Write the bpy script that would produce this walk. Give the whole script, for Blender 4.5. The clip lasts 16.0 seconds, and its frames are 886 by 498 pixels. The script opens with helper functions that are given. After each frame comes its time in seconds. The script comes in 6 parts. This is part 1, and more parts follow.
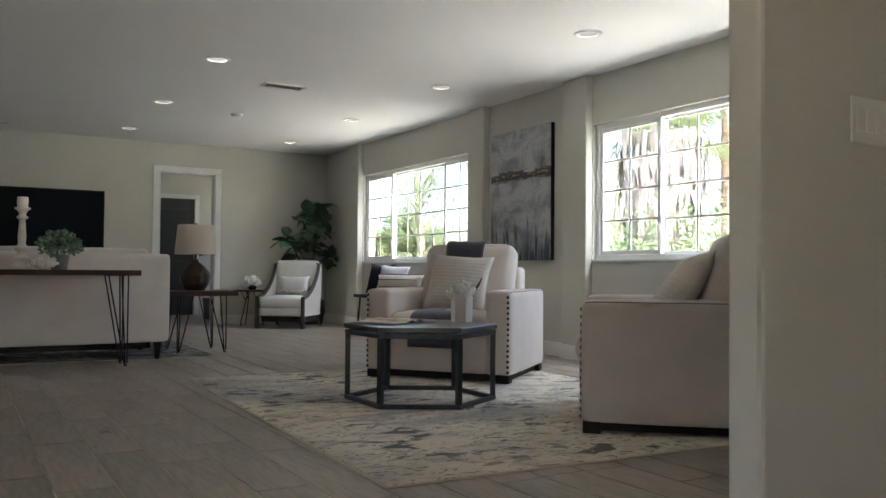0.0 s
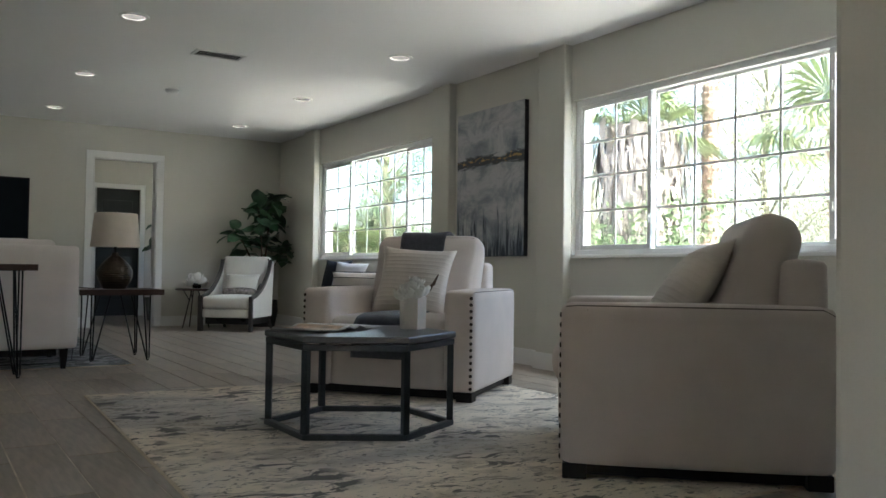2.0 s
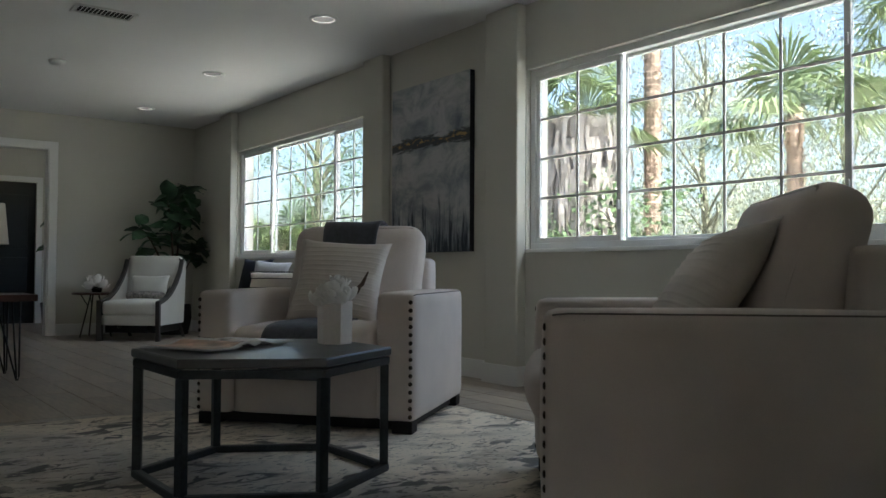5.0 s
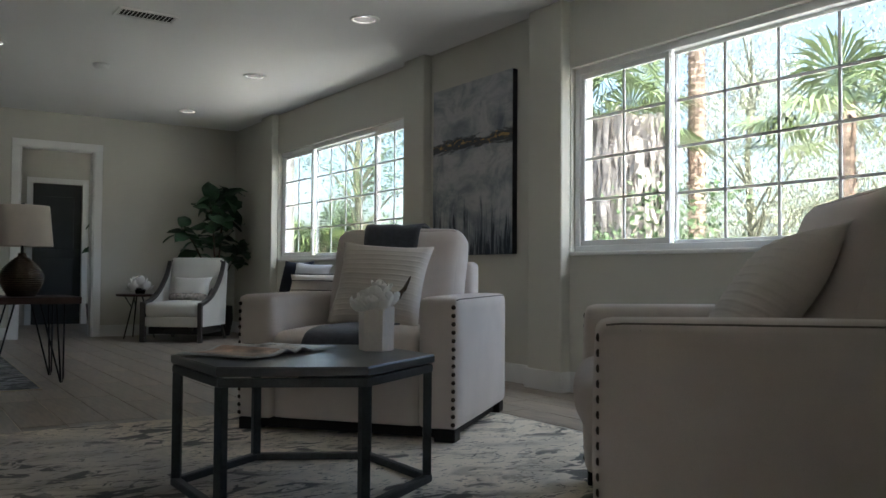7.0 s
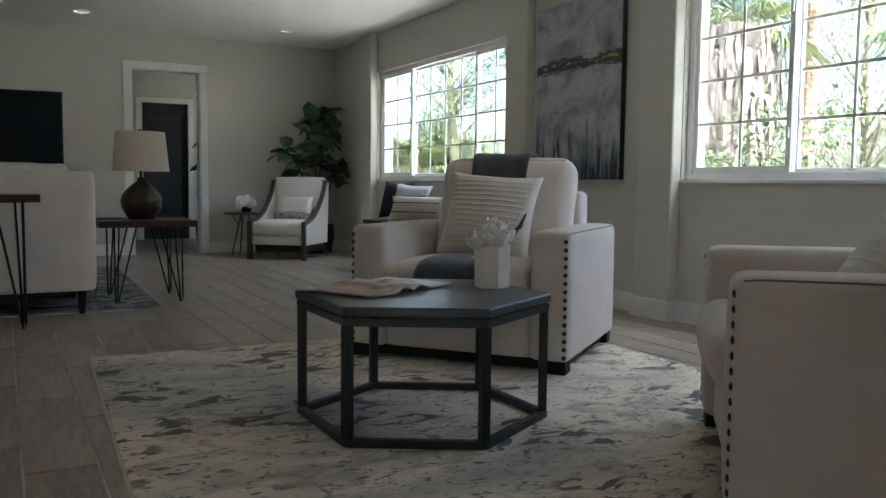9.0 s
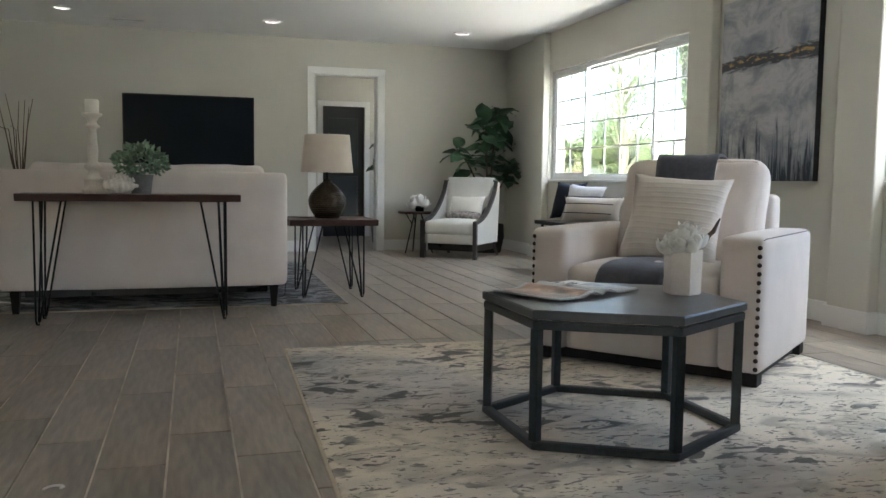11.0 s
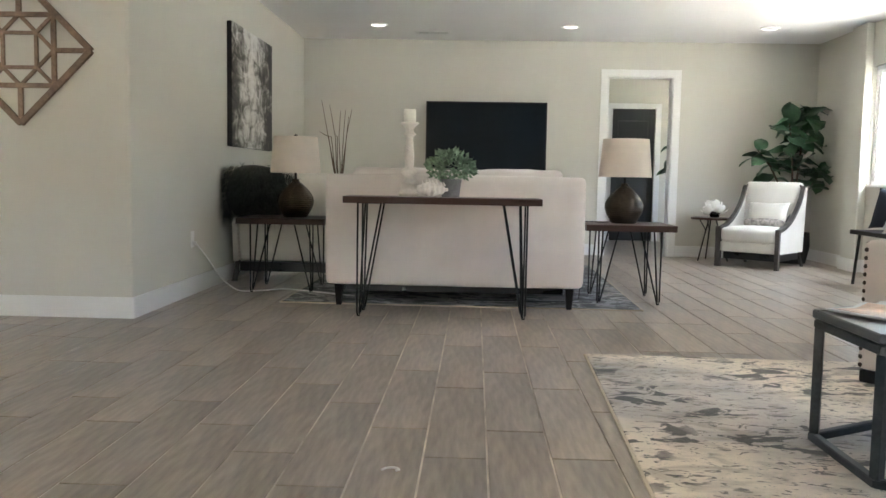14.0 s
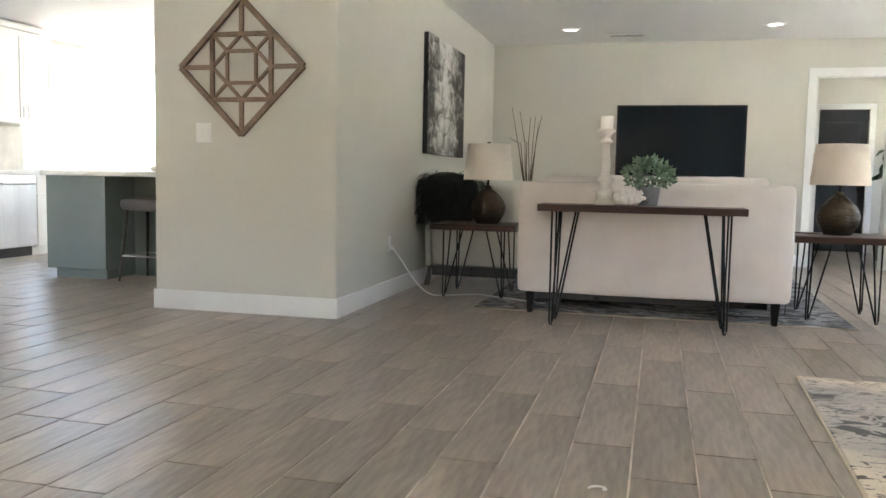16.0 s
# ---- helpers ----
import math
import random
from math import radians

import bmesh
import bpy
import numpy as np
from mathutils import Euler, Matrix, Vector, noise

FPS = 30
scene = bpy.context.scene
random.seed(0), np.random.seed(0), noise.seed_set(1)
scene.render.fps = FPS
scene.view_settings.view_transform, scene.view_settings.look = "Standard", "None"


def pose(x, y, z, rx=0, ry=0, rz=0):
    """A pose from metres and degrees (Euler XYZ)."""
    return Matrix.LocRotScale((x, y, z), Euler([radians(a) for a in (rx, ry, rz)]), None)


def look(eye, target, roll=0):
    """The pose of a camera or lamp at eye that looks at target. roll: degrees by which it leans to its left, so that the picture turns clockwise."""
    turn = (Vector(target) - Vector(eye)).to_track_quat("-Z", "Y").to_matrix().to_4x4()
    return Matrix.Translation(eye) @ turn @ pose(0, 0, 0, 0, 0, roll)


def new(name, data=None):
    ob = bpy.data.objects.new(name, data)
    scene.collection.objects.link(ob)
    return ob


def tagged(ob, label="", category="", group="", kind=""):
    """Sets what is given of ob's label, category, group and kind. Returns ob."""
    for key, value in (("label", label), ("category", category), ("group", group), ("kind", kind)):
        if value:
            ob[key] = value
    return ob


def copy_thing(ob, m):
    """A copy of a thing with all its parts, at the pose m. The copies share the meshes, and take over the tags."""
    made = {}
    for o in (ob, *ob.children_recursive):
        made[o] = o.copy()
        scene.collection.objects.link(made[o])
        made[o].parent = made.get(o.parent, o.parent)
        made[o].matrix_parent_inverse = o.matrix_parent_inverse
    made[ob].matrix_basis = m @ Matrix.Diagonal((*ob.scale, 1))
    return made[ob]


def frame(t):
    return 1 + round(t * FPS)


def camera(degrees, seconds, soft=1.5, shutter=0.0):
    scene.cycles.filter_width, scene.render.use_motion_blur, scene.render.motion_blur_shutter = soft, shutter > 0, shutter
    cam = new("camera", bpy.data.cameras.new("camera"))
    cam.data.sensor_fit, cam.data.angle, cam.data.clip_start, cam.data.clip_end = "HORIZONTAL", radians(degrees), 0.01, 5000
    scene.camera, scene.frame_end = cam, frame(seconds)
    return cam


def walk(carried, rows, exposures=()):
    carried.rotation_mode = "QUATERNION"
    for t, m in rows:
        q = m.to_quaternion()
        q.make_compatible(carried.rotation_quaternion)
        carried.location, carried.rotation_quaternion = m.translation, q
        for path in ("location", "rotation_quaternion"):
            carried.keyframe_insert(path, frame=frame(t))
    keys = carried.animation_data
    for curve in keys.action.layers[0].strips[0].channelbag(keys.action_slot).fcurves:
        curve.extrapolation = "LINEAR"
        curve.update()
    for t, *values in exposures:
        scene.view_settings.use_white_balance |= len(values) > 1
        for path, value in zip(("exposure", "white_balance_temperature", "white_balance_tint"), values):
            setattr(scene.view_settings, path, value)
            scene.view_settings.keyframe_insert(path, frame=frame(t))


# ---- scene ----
cam = camera(56.2, 16.0)
PATH = [
    (0, (-0.313, -0.466, 0.806), (0.704, 1.255, 0.859), 0.5),
    (0.5, (-0.092, -0.307, 0.772), (0.94, 1.405, 0.828), 0.6),
    (1, (0.074, -0.1, 0.782), (1.113, 1.608, 0.837), 0.6),
    (1.5, (0.197, 0.158, 0.793), (1.247, 1.859, 0.848), 0.8),
    (2, (0.321, 0.323, 0.78), (1.39, 2.013, 0.834), 0.8),
    (2.5, (0.475, 0.46, 0.778), (1.547, 2.147, 0.83), 0.8),
    (3, (0.557, 0.611, 0.781), (1.629, 2.299, 0.832), 0.8),
    (3.5, (0.652, 0.825, 0.773), (1.749, 2.497, 0.822), 0.9),
    (4, (0.742, 0.981, 0.762), (1.92, 2.597, 0.814), 0.7),
    (6.5, (0.951, 1.252, 0.766), (2.153, 2.849, 0.825), 0.2),
    (7, (0.916, 1.255, 0.779), (2.036, 2.911, 0.837), 0.4),
    (7.5, (0.893, 1.278, 0.824), (1.994, 2.946, 0.879), 0.4),
    (8, (0.866, 1.299, 0.832), (1.953, 2.977, 0.88), 0.5),
    (8.5, (0.846, 1.304, 0.852), (1.871, 3.017, 0.719), 0.7),
    (9, (0.831, 1.315, 0.879), (1.766, 3.076, 0.722), 0.6),
    (9.5, (0.808, 1.333, 0.884), (1.656, 3.137, 0.73), 0.7),
    (10, (0.783, 1.339, 0.887), (1.533, 3.186, 0.729), 0.7),
    (12.5, (0.66, 1.348, 0.906), (0.973, 3.317, 0.74), 0.9),
    (13, (0.628, 1.356, 0.91), (0.821, 3.34, 0.742), 1.0),
    (13.5, (0.609, 1.357, 0.911), (0.654, 3.349, 0.741), 1.0),
    (14, (0.593, 1.356, 0.912), (0.519, 3.347, 0.743), 1.0),
    (14.5, (0.563, 1.356, 0.918), (0.388, 3.341, 0.749), 1.1),
    (15, (0.544, 1.355, 0.924), (0.272, 3.329, 0.755), 1.0),
    (15.5, (0.522, 1.354, 0.935), (0.153, 3.312, 0.766), 1.0),
    (16, (0.493, 1.359, 0.94), (-0.004, 3.289, 0.771), 1.1),
]
walk(cam, [(t, look(eye, target, roll)) for t, eye, target, roll in PATH],
     exposures=[(0.0, 4.68, 6600, 14.0), (1.0, 4.55, 6500, 12.0), (2.0, 4.39, 6450, 11.0), (3.0, 4.17, 6400, 11.0), (4.0, 3.52, 6350, 9.0), (6.5, 3.66, 6350, 11.0), (8.0, 4.12, 6350, 12.0), (9.0, 4.17, 6350, 12.0), (9.5, 4.24, 6350, 12.0), (10.0, 4.57, 6400, 12.0), (12.5, 5.54, 6600, 13.0), (14.0, 6.12, 6650, 14.0), (16.0, 6.27, 6700, 15.0)])
# ---------- world, sun and sky ----------
world = bpy.data.worlds.new("sky")
scene.world = world
world.use_nodes = True
wn = world.node_tree.nodes
sky = wn.new("ShaderNodeTexSky")
sky.sky_type = 'NISHITA'
sky.sun_disc = False
sky.sun_elevation = radians(53)
sky.sun_rotation = radians(178.5)
sky.air_density, sky.dust_density, sky.ozone_density = 1.0, 3.5, 1.0
world.node_tree.links.new(sky.outputs[0], wn["Background"].inputs[0])
wn["Background"].inputs[1].default_value = 0.15
sun_data = bpy.data.lights.new("sun", 'SUN')
sun_data.energy, sun_data.angle, sun_data.color = 4.6, radians(0.6), (1.0, 0.95, 0.87)
sun = new("sun", sun_data)
sun.matrix_world = look((1, -38, 55), (0, 0, 0))


def window_fill_lamp(y, x, z, depth, watts, color, tip):
    """Added lamp outside a wide window, standing in for ground bounce or high sky."""
    d = bpy.data.lights.new("window_fill_lamp", 'AREA')
    d.shape, d.size, d.size_y = 'RECTANGLE', depth, 2.8
    d.energy, d.color = watts, color
    new("window_fill_lamp", d).matrix_world = pose(x, y, z, 0, tip, 0)


for y, share in ((3.865, 1.0), (8.805, 0.7)):
    window_fill_lamp(y, 5.22, 0.955, 0.42, 0.8 * share, (0.85, 0.94, 1.0), 180)
    window_fill_lamp(y, 5.22, 2.56, 0.40, 3.2 * share, (0.68, 0.86, 1.0), 48)
# added lamp, out of view at the north window, to brighten the kitchen
d = bpy.data.lights.new("kitchen_fill_lamp", 'AREA')
d.shape, d.size, d.size_y, d.energy, d.color = 'RECTANGLE', 3.8, 1.3, 1.0, (0.97, 0.98, 1.0)
new("kitchen_fill_lamp", d).matrix_world = pose(-4.2, 13.16, 1.65, -90, 0, 0)


# ---------- materials ----------
def mat(name, base, rough=0.6, metal=0.0, var=0.12, scale=6.0, fine=90.0, bump=0.15, stretch=(1, 1, 1), tint=None,
        rnd=0.0, spec=0.5, sheen=0.0, coat=0.0, island=False, dist=0.002):
    """A surface with broad tone variation, fine grain and fine relief."""
    m = bpy.data.materials.new(name)
    m.use_nodes = True
    nt = m.node_tree
    N, L = nt.nodes, nt.links
    b = N["Principled BSDF"]
    tc = N.new("ShaderNodeTexCoord")
    mp = N.new("ShaderNodeMapping")
    mp.inputs["Scale"].default_value = stretch
    L.new(tc.outputs["Object"], mp.inputs[0])
    n1 = N.new("ShaderNodeTexNoise")
    n1.inputs["Scale"].default_value, n1.inputs["Detail"].default_value = scale, 4
    n2 = N.new("ShaderNodeTexNoise")
    n2.inputs["Scale"].default_value, n2.inputs["Detail"].default_value = fine, 3
    L.new(mp.outputs[0], n1.inputs["Vector"])
    L.new(mp.outputs[0], n2.inputs["Vector"])
    mix = N.new("ShaderNodeMix")
    mix.data_type = 'FLOAT'
    mix.inputs[0].default_value = 0.4
    L.new(n1.outputs["Fac"], mix.inputs[2])
    L.new(n2.outputs["Fac"], mix.inputs[3])
    ramp = N.new("ShaderNodeValToRGB")
    lo = [max(0, c * (1 - var * 1.6)) for c in base]
    hi = [min(1, c * (1 + var * 1.6)) for c in (tint or base)]
    ramp.color_ramp.elements[0].position, ramp.color_ramp.elements[1].position = 0.3, 0.7
    ramp.color_ramp.elements[0].color = (*lo, 1)
    ramp.color_ramp.elements[1].color = (*hi, 1)
    L.new(mix.outputs[0], ramp.inputs[0])
    col = ramp.outputs[0]
    if rnd:
        src = N.new("ShaderNodeNewGeometry").outputs["Random Per Island"] if island else N.new("ShaderNodeObjectInfo").outputs["Random"]
        mr = N.new("ShaderNodeMapRange")
        mr.inputs["To Min"].default_value, mr.inputs["To Max"].default_value = 1 - rnd, 1 + rnd
        L.new(src, mr.inputs[0])
        hs = N.new("ShaderNodeHueSaturation")
        L.new(mr.outputs[0], hs.inputs["Value"])
        L.new(col, hs.inputs["Color"])
        col = hs.outputs[0]
    L.new(col, b.inputs["Base Color"])
    b.inputs["Metallic"].default_value = metal
    b.inputs["Specular IOR Level"].default_value = spec
    b.inputs["Sheen Weight"].default_value = sheen
    b.inputs["Coat Weight"].default_value = coat
    rr = N.new("ShaderNodeMapRange")
    rr.inputs["To Min"].default_value, rr.inputs["To Max"].default_value = max(0.02, rough - 0.08), min(1, rough + 0.08)
    L.new(n1.outputs["Fac"], rr.inputs[0])
    L.new(rr.outputs[0], b.inputs["Roughness"])
    if bump:
        bp = N.new("ShaderNodeBump")
        bp.inputs["Strength"].default_value, bp.inputs["Distance"].default_value = bump, dist
        L.new(n2.outputs["Fac"], bp.inputs["Height"])
        L.new(bp.outputs[0], b.inputs["Normal"])
    return m


def glow(name, color, strength):
    m = bpy.data.materials.new(name)
    m.use_nodes = True
    b = m.node_tree.nodes["Principled BSDF"]
    b.inputs["Base Color"].default_value = (*color, 1)
    b.inputs["Emission Color"].default_value = (*color, 1)
    b.inputs["Emission Strength"].default_value = strength
    return m


def glass_mat(name):
    m = bpy.data.materials.new(name)
    m.use_nodes = True
    N, L = m.node_tree.nodes, m.node_tree.links
    N.remove(N["Principled BSDF"])
    tr, gl, lw, mx = N.new("ShaderNodeBsdfTransparent"), N.new("ShaderNodeBsdfGlossy"), N.new("ShaderNodeLayerWeight"), N.new("ShaderNodeMixShader")
    pw, mr = N.new("ShaderNodeMath"), N.new("ShaderNodeMapRange")
    pw.operation = 'POWER'
    pw.inputs[1].default_value = 5.0
    mr.inputs["To Min"].default_value, mr.inputs["To Max"].default_value = 0.03, 0.7
    L.new(lw.outputs["Facing"], pw.inputs[0])
    L.new(pw.outputs[0], mr.inputs[0])
    tr.inputs[0].default_value = (0.47, 0.485, 0.485, 1)
    gl.inputs["Roughness"].default_value = 0.0
    L.new(mr.outputs[0], mx.inputs[0])
    L.new(tr.outputs[0], mx.inputs[1])
    L.new(gl.outputs[0], mx.inputs[2])
    L.new(mx.outputs[0], N["Material Output"].inputs[0])
    return m


WALL = mat("wall_paint", (0.60, 0.585, 0.518), 0.75, var=0.02, scale=1.2, fine=220, bump=0.12)
CEIL = mat("ceiling_paint", (0.85, 0.85, 0.84), 0.85, var=0.015, scale=1.0, fine=160, bump=0.2)
TRIM = mat("white_trim_paint", (0.80, 0.80, 0.78), 0.4, var=0.02, scale=3, fine=120, bump=0.05)
GROUT = mat("pale_grout", (0.21, 0.18, 0.15), 0.9, var=0.05, scale=1.4, fine=5, bump=0.3, tint=(0.86, 0.78, 0.66))
PLANK = mat("wood_look_tile", (0.305, 0.255, 0.205), 0.32, var=0.30, scale=5.0, fine=42, stretch=(1.0, 0.14, 1), bump=0.14, rnd=0.09, spec=0.45)
PLANK_REST = mat("wood_look_tile_far", (0.305, 0.255, 0.205), 0.32, var=0.30, scale=5.0, fine=42, stretch=(1.0, 0.14, 1), bump=0.14, rnd=0.09, spec=0.45, island=True)
VINYL = mat("white_vinyl_frame", (0.80, 0.81, 0.80), 0.35, var=0.02, scale=4, bump=0.0)
GLASS = glass_mat("window_glass")
EXT = mat("exterior_stucco", (0.55, 0.50, 0.43), 0.9, var=0.1, scale=2)
GROUND = mat("pale_dry_ground", (0.58, 0.55, 0.49), 0.95, var=0.3, scale=0.4, fine=8, bump=0.3)
LED = glow("lit_lamp_lens", (1.0, 0.965, 0.90), 0.9)


# ---------- mesh helpers ----------
def part(name, bm, material, parent=None, label="", smooth=False):
    me = bpy.data.meshes.new(name)
    bmesh.ops.recalc_face_normals(bm, faces=bm.faces[:])
    bm.to_mesh(me)
    bm.free()
    me.materials.append(material)
    if smooth:
        for p in me.polygons:
            p.use_smooth = True
    ob = new(name, me)
    if parent is not None:
        ob.parent = parent
    if label:
        tagged(ob, label)
    return ob


def thing(name, label, category, m=None, group="", kind=""):
    ob = new(name)
    if m is not None:
        ob.matrix_world = m
    return tagged(ob, label, category, group, kind)


def box(x0, x1, y0, y1, z0, z1, bevel=0.0, seg=2, bm=None):
    bm = bm or bmesh.new()
    r = bmesh.ops.create_cube(bm, size=1.0)
    vs = r["verts"]
    for v in vs:
        v.co = Vector(((x0 + x1) / 2 + v.co.x * (x1 - x0), (y0 + y1) / 2 + v.co.y * (y1 - y0), (z0 + z1) / 2 + v.co.z * (z1 - z0)))
    if bevel:
        es = list({e for v in vs for e in v.link_edges})
        bmesh.ops.bevel(bm, geom=es, offset=bevel, segments=seg, profile=0.5, affect='EDGES')
    return bm


def tube(points, radius, n=8, bm=None, radii=None, closed=False):
    """A round bar along points."""
    bm = bm or bmesh.new()
    pts = [Vector(p) for p in points]
    k = len(pts)
    rings = []
    for i, p in enumerate(pts):
        if closed:
            d = pts[(i + 1) % k] - pts[i - 1]
        else:
            d = pts[min(i + 1, k - 1)] - pts[max(i - 1, 0)]
        d.normalize()
        up = Vector((0, 0, 1)) if abs(d.z) < 0.9 else Vector((1, 0, 0))
        a = d.cross(up).normalized()
        b = d.cross(a)
        r = radii[i] if radii else radius
        rings.append([bm.verts.new(p + r * (math.cos(2 * math.pi * j / n) * a + math.sin(2 * math.pi * j / n) * b)) for j in range(n)])
    for i in range(k if closed else k - 1):
        A, B = rings[i], rings[(i + 1) % k]
        for j in range(n):
            bm.faces.new((A[j], A[(j + 1) % n], B[(j + 1) % n], B[j]))
    if not closed:
        bm.faces.new(rings[0])
        bm.faces.new(rings[-1])
    return bm


def lathe(profile, n=32, bm=None, caps=True):
    """A turned shape from (radius, height) pairs, bottom to top."""
    bm = bm or bmesh.new()
    rings = [[bm.verts.new((r * math.cos(2 * math.pi * j / n), r * math.sin(2 * math.pi * j / n), z)) for j in range(n)] for r, z in profile]
    for A, B in zip(rings, rings[1:]):
        for j in range(n):
            bm.faces.new((A[j], A[(j + 1) % n], B[(j + 1) % n], B[j]))
    if caps:
        bm.faces.new(rings[0])
        bm.faces.new(rings[-1])
    return bm


def puff(cx, cy, cz, sx, sy, sz, r=0.04, bulge=(0, 0, 0), n=8, wob=0.0, m=None, bm=None):
    """An upholstered block: a box with round edges and crowned faces."""
    bm = bm or bmesh.new()
    t = bmesh.new()
    bmesh.ops.create_cube(t, size=2.0)
    bmesh.ops.subdivide_edges(t, edges=t.edges[:], cuts=n, use_grid_fill=True)
    h = Vector((sx / 2, sy / 2, sz / 2))
    for v in t.verts:
        u = v.co.copy()
        u = Vector([math.sin(c * math.pi / 2) for c in u])
        p = Vector((u.x * h.x, u.y * h.y, u.z * h.z))
        q = Vector([max(-h[i] + r, min(h[i] - r, p[i])) for i in range(3)])
        d = p - q
        if d.length > 1e-9:
            p = q + d.normalized() * r
        for i in range(3):
            j, k = (i + 1) % 3, (i + 2) % 3
            w = max(0, 1 - u[j] ** 2) * max(0, 1 - u[k] ** 2)
            p[i] += bulge[i] * u[i] * w
        if wob:
            p += wob * noise.noise_vector(p * 7 + Vector((cx, cy, cz)))
        v.co = p + Vector((cx, cy, cz)) if m is None else m @ p + Vector((cx, cy, cz))
    me = bpy.data.meshes.new("tmp")
    t.to_mesh(me)
    t.free()
    bm.from_mesh(me)
    bpy.data.meshes.remove(me)
    return bm


def pillow(w, h, d, n=14, pinch=0.10, wob=0.006, rows=0, seed=0):
    """A square scatter cushion standing in the xz plane, centred, with pinched seams; rows: raised pleats across."""
    bm = bmesh.new()
    sides = []
    ny = n if not rows else max(n, rows * 8)
    for s in (-1, 1):
        g = []
        for j in range(ny + 1):
            row = []
            for i in range(n + 1):
                u, v = 2 * i / n - 1, 2 * j / ny - 1
                e = max(0.0, (1 - abs(u) ** 2.6)) * max(0.0, (1 - abs(v) ** 2.6))
                y = s * d / 2 * e ** 0.55
                if rows and s < 0 and e > 0.001:
                    y -= 0.0048 * (0.65 + 0.5 * noise.noise(Vector((u * 1.5, v * rows * 0.5, seed)))) * min(1, e * 4) * max(0, math.sin(v * rows * math.pi + 0.9 * math.sin(u * 2.2 + seed + v * 2))) ** 5
                x = u * w / 2 * (1 - pinch * (1 - v * v) * abs(u))
                z = v * h / 2 * (1 - pinch * (1 - u * u) * abs(v))
                p = Vector((x, y, z))
                p += wob * noise.noise_vector(Vector((x * 6 + seed, s * 3, z * 6)))
                row.append(p)
            g.append(row)
        sides.append(g)
    vs = {}
    for s in (0, 1):
        for j in range(ny + 1):
            for i in range(n + 1):
                edge = i in (0, n) or j in (0, ny)
                key = (0 if edge else s, i, j)
                if key not in vs:
                    vs[key] = bm.verts.new(sides[s][j][i])
        for j in range(ny):
            for i in range(n):
                q = []
                for a, b in ((i, j), (i + 1, j), (i + 1, j + 1), (i, j + 1)):
                    edge = a in (0, n) or b in (0, ny)
                    q.append(vs[(0 if edge else s, a, b)])
                if len(set(q)) == 4:
                    try:
                        bm.faces.new(q)
                    except ValueError:
                        pass
    return bm


def structure(name, bm, material, label, category):
    return tagged(part(name, bm, material), label, category, kind="structure")


# ---------- the large structure ----------
CEIL_Z = 2.60
FAR_Y, WIN_X, LEFT_X = 11.66, 4.70, -1.545
# openings of the window wall: y0, y1, z0, z1
W1, W2 = (2.39, 5.34, 0.92, 2.15), (7.35, 10.26, 0.92, 2.15)

fl = structure("floor", box(-7.2, 5.0, -3.2, 16.2, -0.25, -0.003), GROUT, "grey-brown wood-look plank tile floor with pale grout", "floor")
structure("ground", box(-300, 300, -300, 300, -0.6, -0.3), GROUND, "dry pale garden ground outside the windows", "ground")
LIGHT_SPOTS = ((1.60, 6.59), (3.755, 6.48), (3.765, 4.32), (3.755, 8.60), (3.755, 10.66), (1.605, 8.72), (1.60, 10.70), (-0.51, 10.69))


def pierced_ceiling(x0, x1, y0, y1, z0, z1, r):
    """A slab whose underside has a round hole for every downlight."""
    bm = bmesh.new()
    low = [bm.verts.new((x, y, z0)) for x, y in ((x0, y0), (x1, y0), (x1, y1), (x0, y1))]
    top = [bm.verts.new((v.co.x, v.co.y, z1)) for v in low]
    edges = [bm.edges.new((low[i], low[(i + 1) % 4])) for i in range(4)]
    for cx, cy in LIGHT_SPOTS:
        ring = [bm.verts.new((cx + r * math.cos(a), cy + r * math.sin(a), z0)) for a in (k * math.tau / 32 for k in range(32))]
        edges += [bm.edges.new((ring[i], ring[(i + 1) % 32])) for i in range(32)]
    bmesh.ops.triangle_fill(bm, use_beauty=True, use_dissolve=False, edges=edges)
    bm.faces.new(top)
    for i in range(4):
        j = (i + 1) % 4
        bm.faces.new((low[i], low[j], top[j], top[i]))
    return bm


structure("ceiling", pierced_ceiling(-7.2, 5.0, -3.2, 16.2, CEIL_Z, CEIL_Z + 0.2, 0.082), CEIL, "flat white painted plaster ceiling with fine texture", "ceiling")
structure("roof", box(-7.4, 5.0, -3.4, 16.4, CEIL_Z + 0.2, CEIL_Z + 0.32), EXT, "flat roof over the rooms", "roof")

# far wall with the doorway
bm = box(-1.70, 2.19, FAR_Y, FAR_Y + 0.15, 0, CEIL_Z)
box(2.975, 4.90, FAR_Y, FAR_Y + 0.15, 0, CEIL_Z, bm=bm)
box(2.19, 2.975, FAR_Y, FAR_Y + 0.15, 2.19, CEIL_Z, bm=bm)
structure("wall_north", bm, WALL, "greige painted wall with a doorway beside the television", "wall")
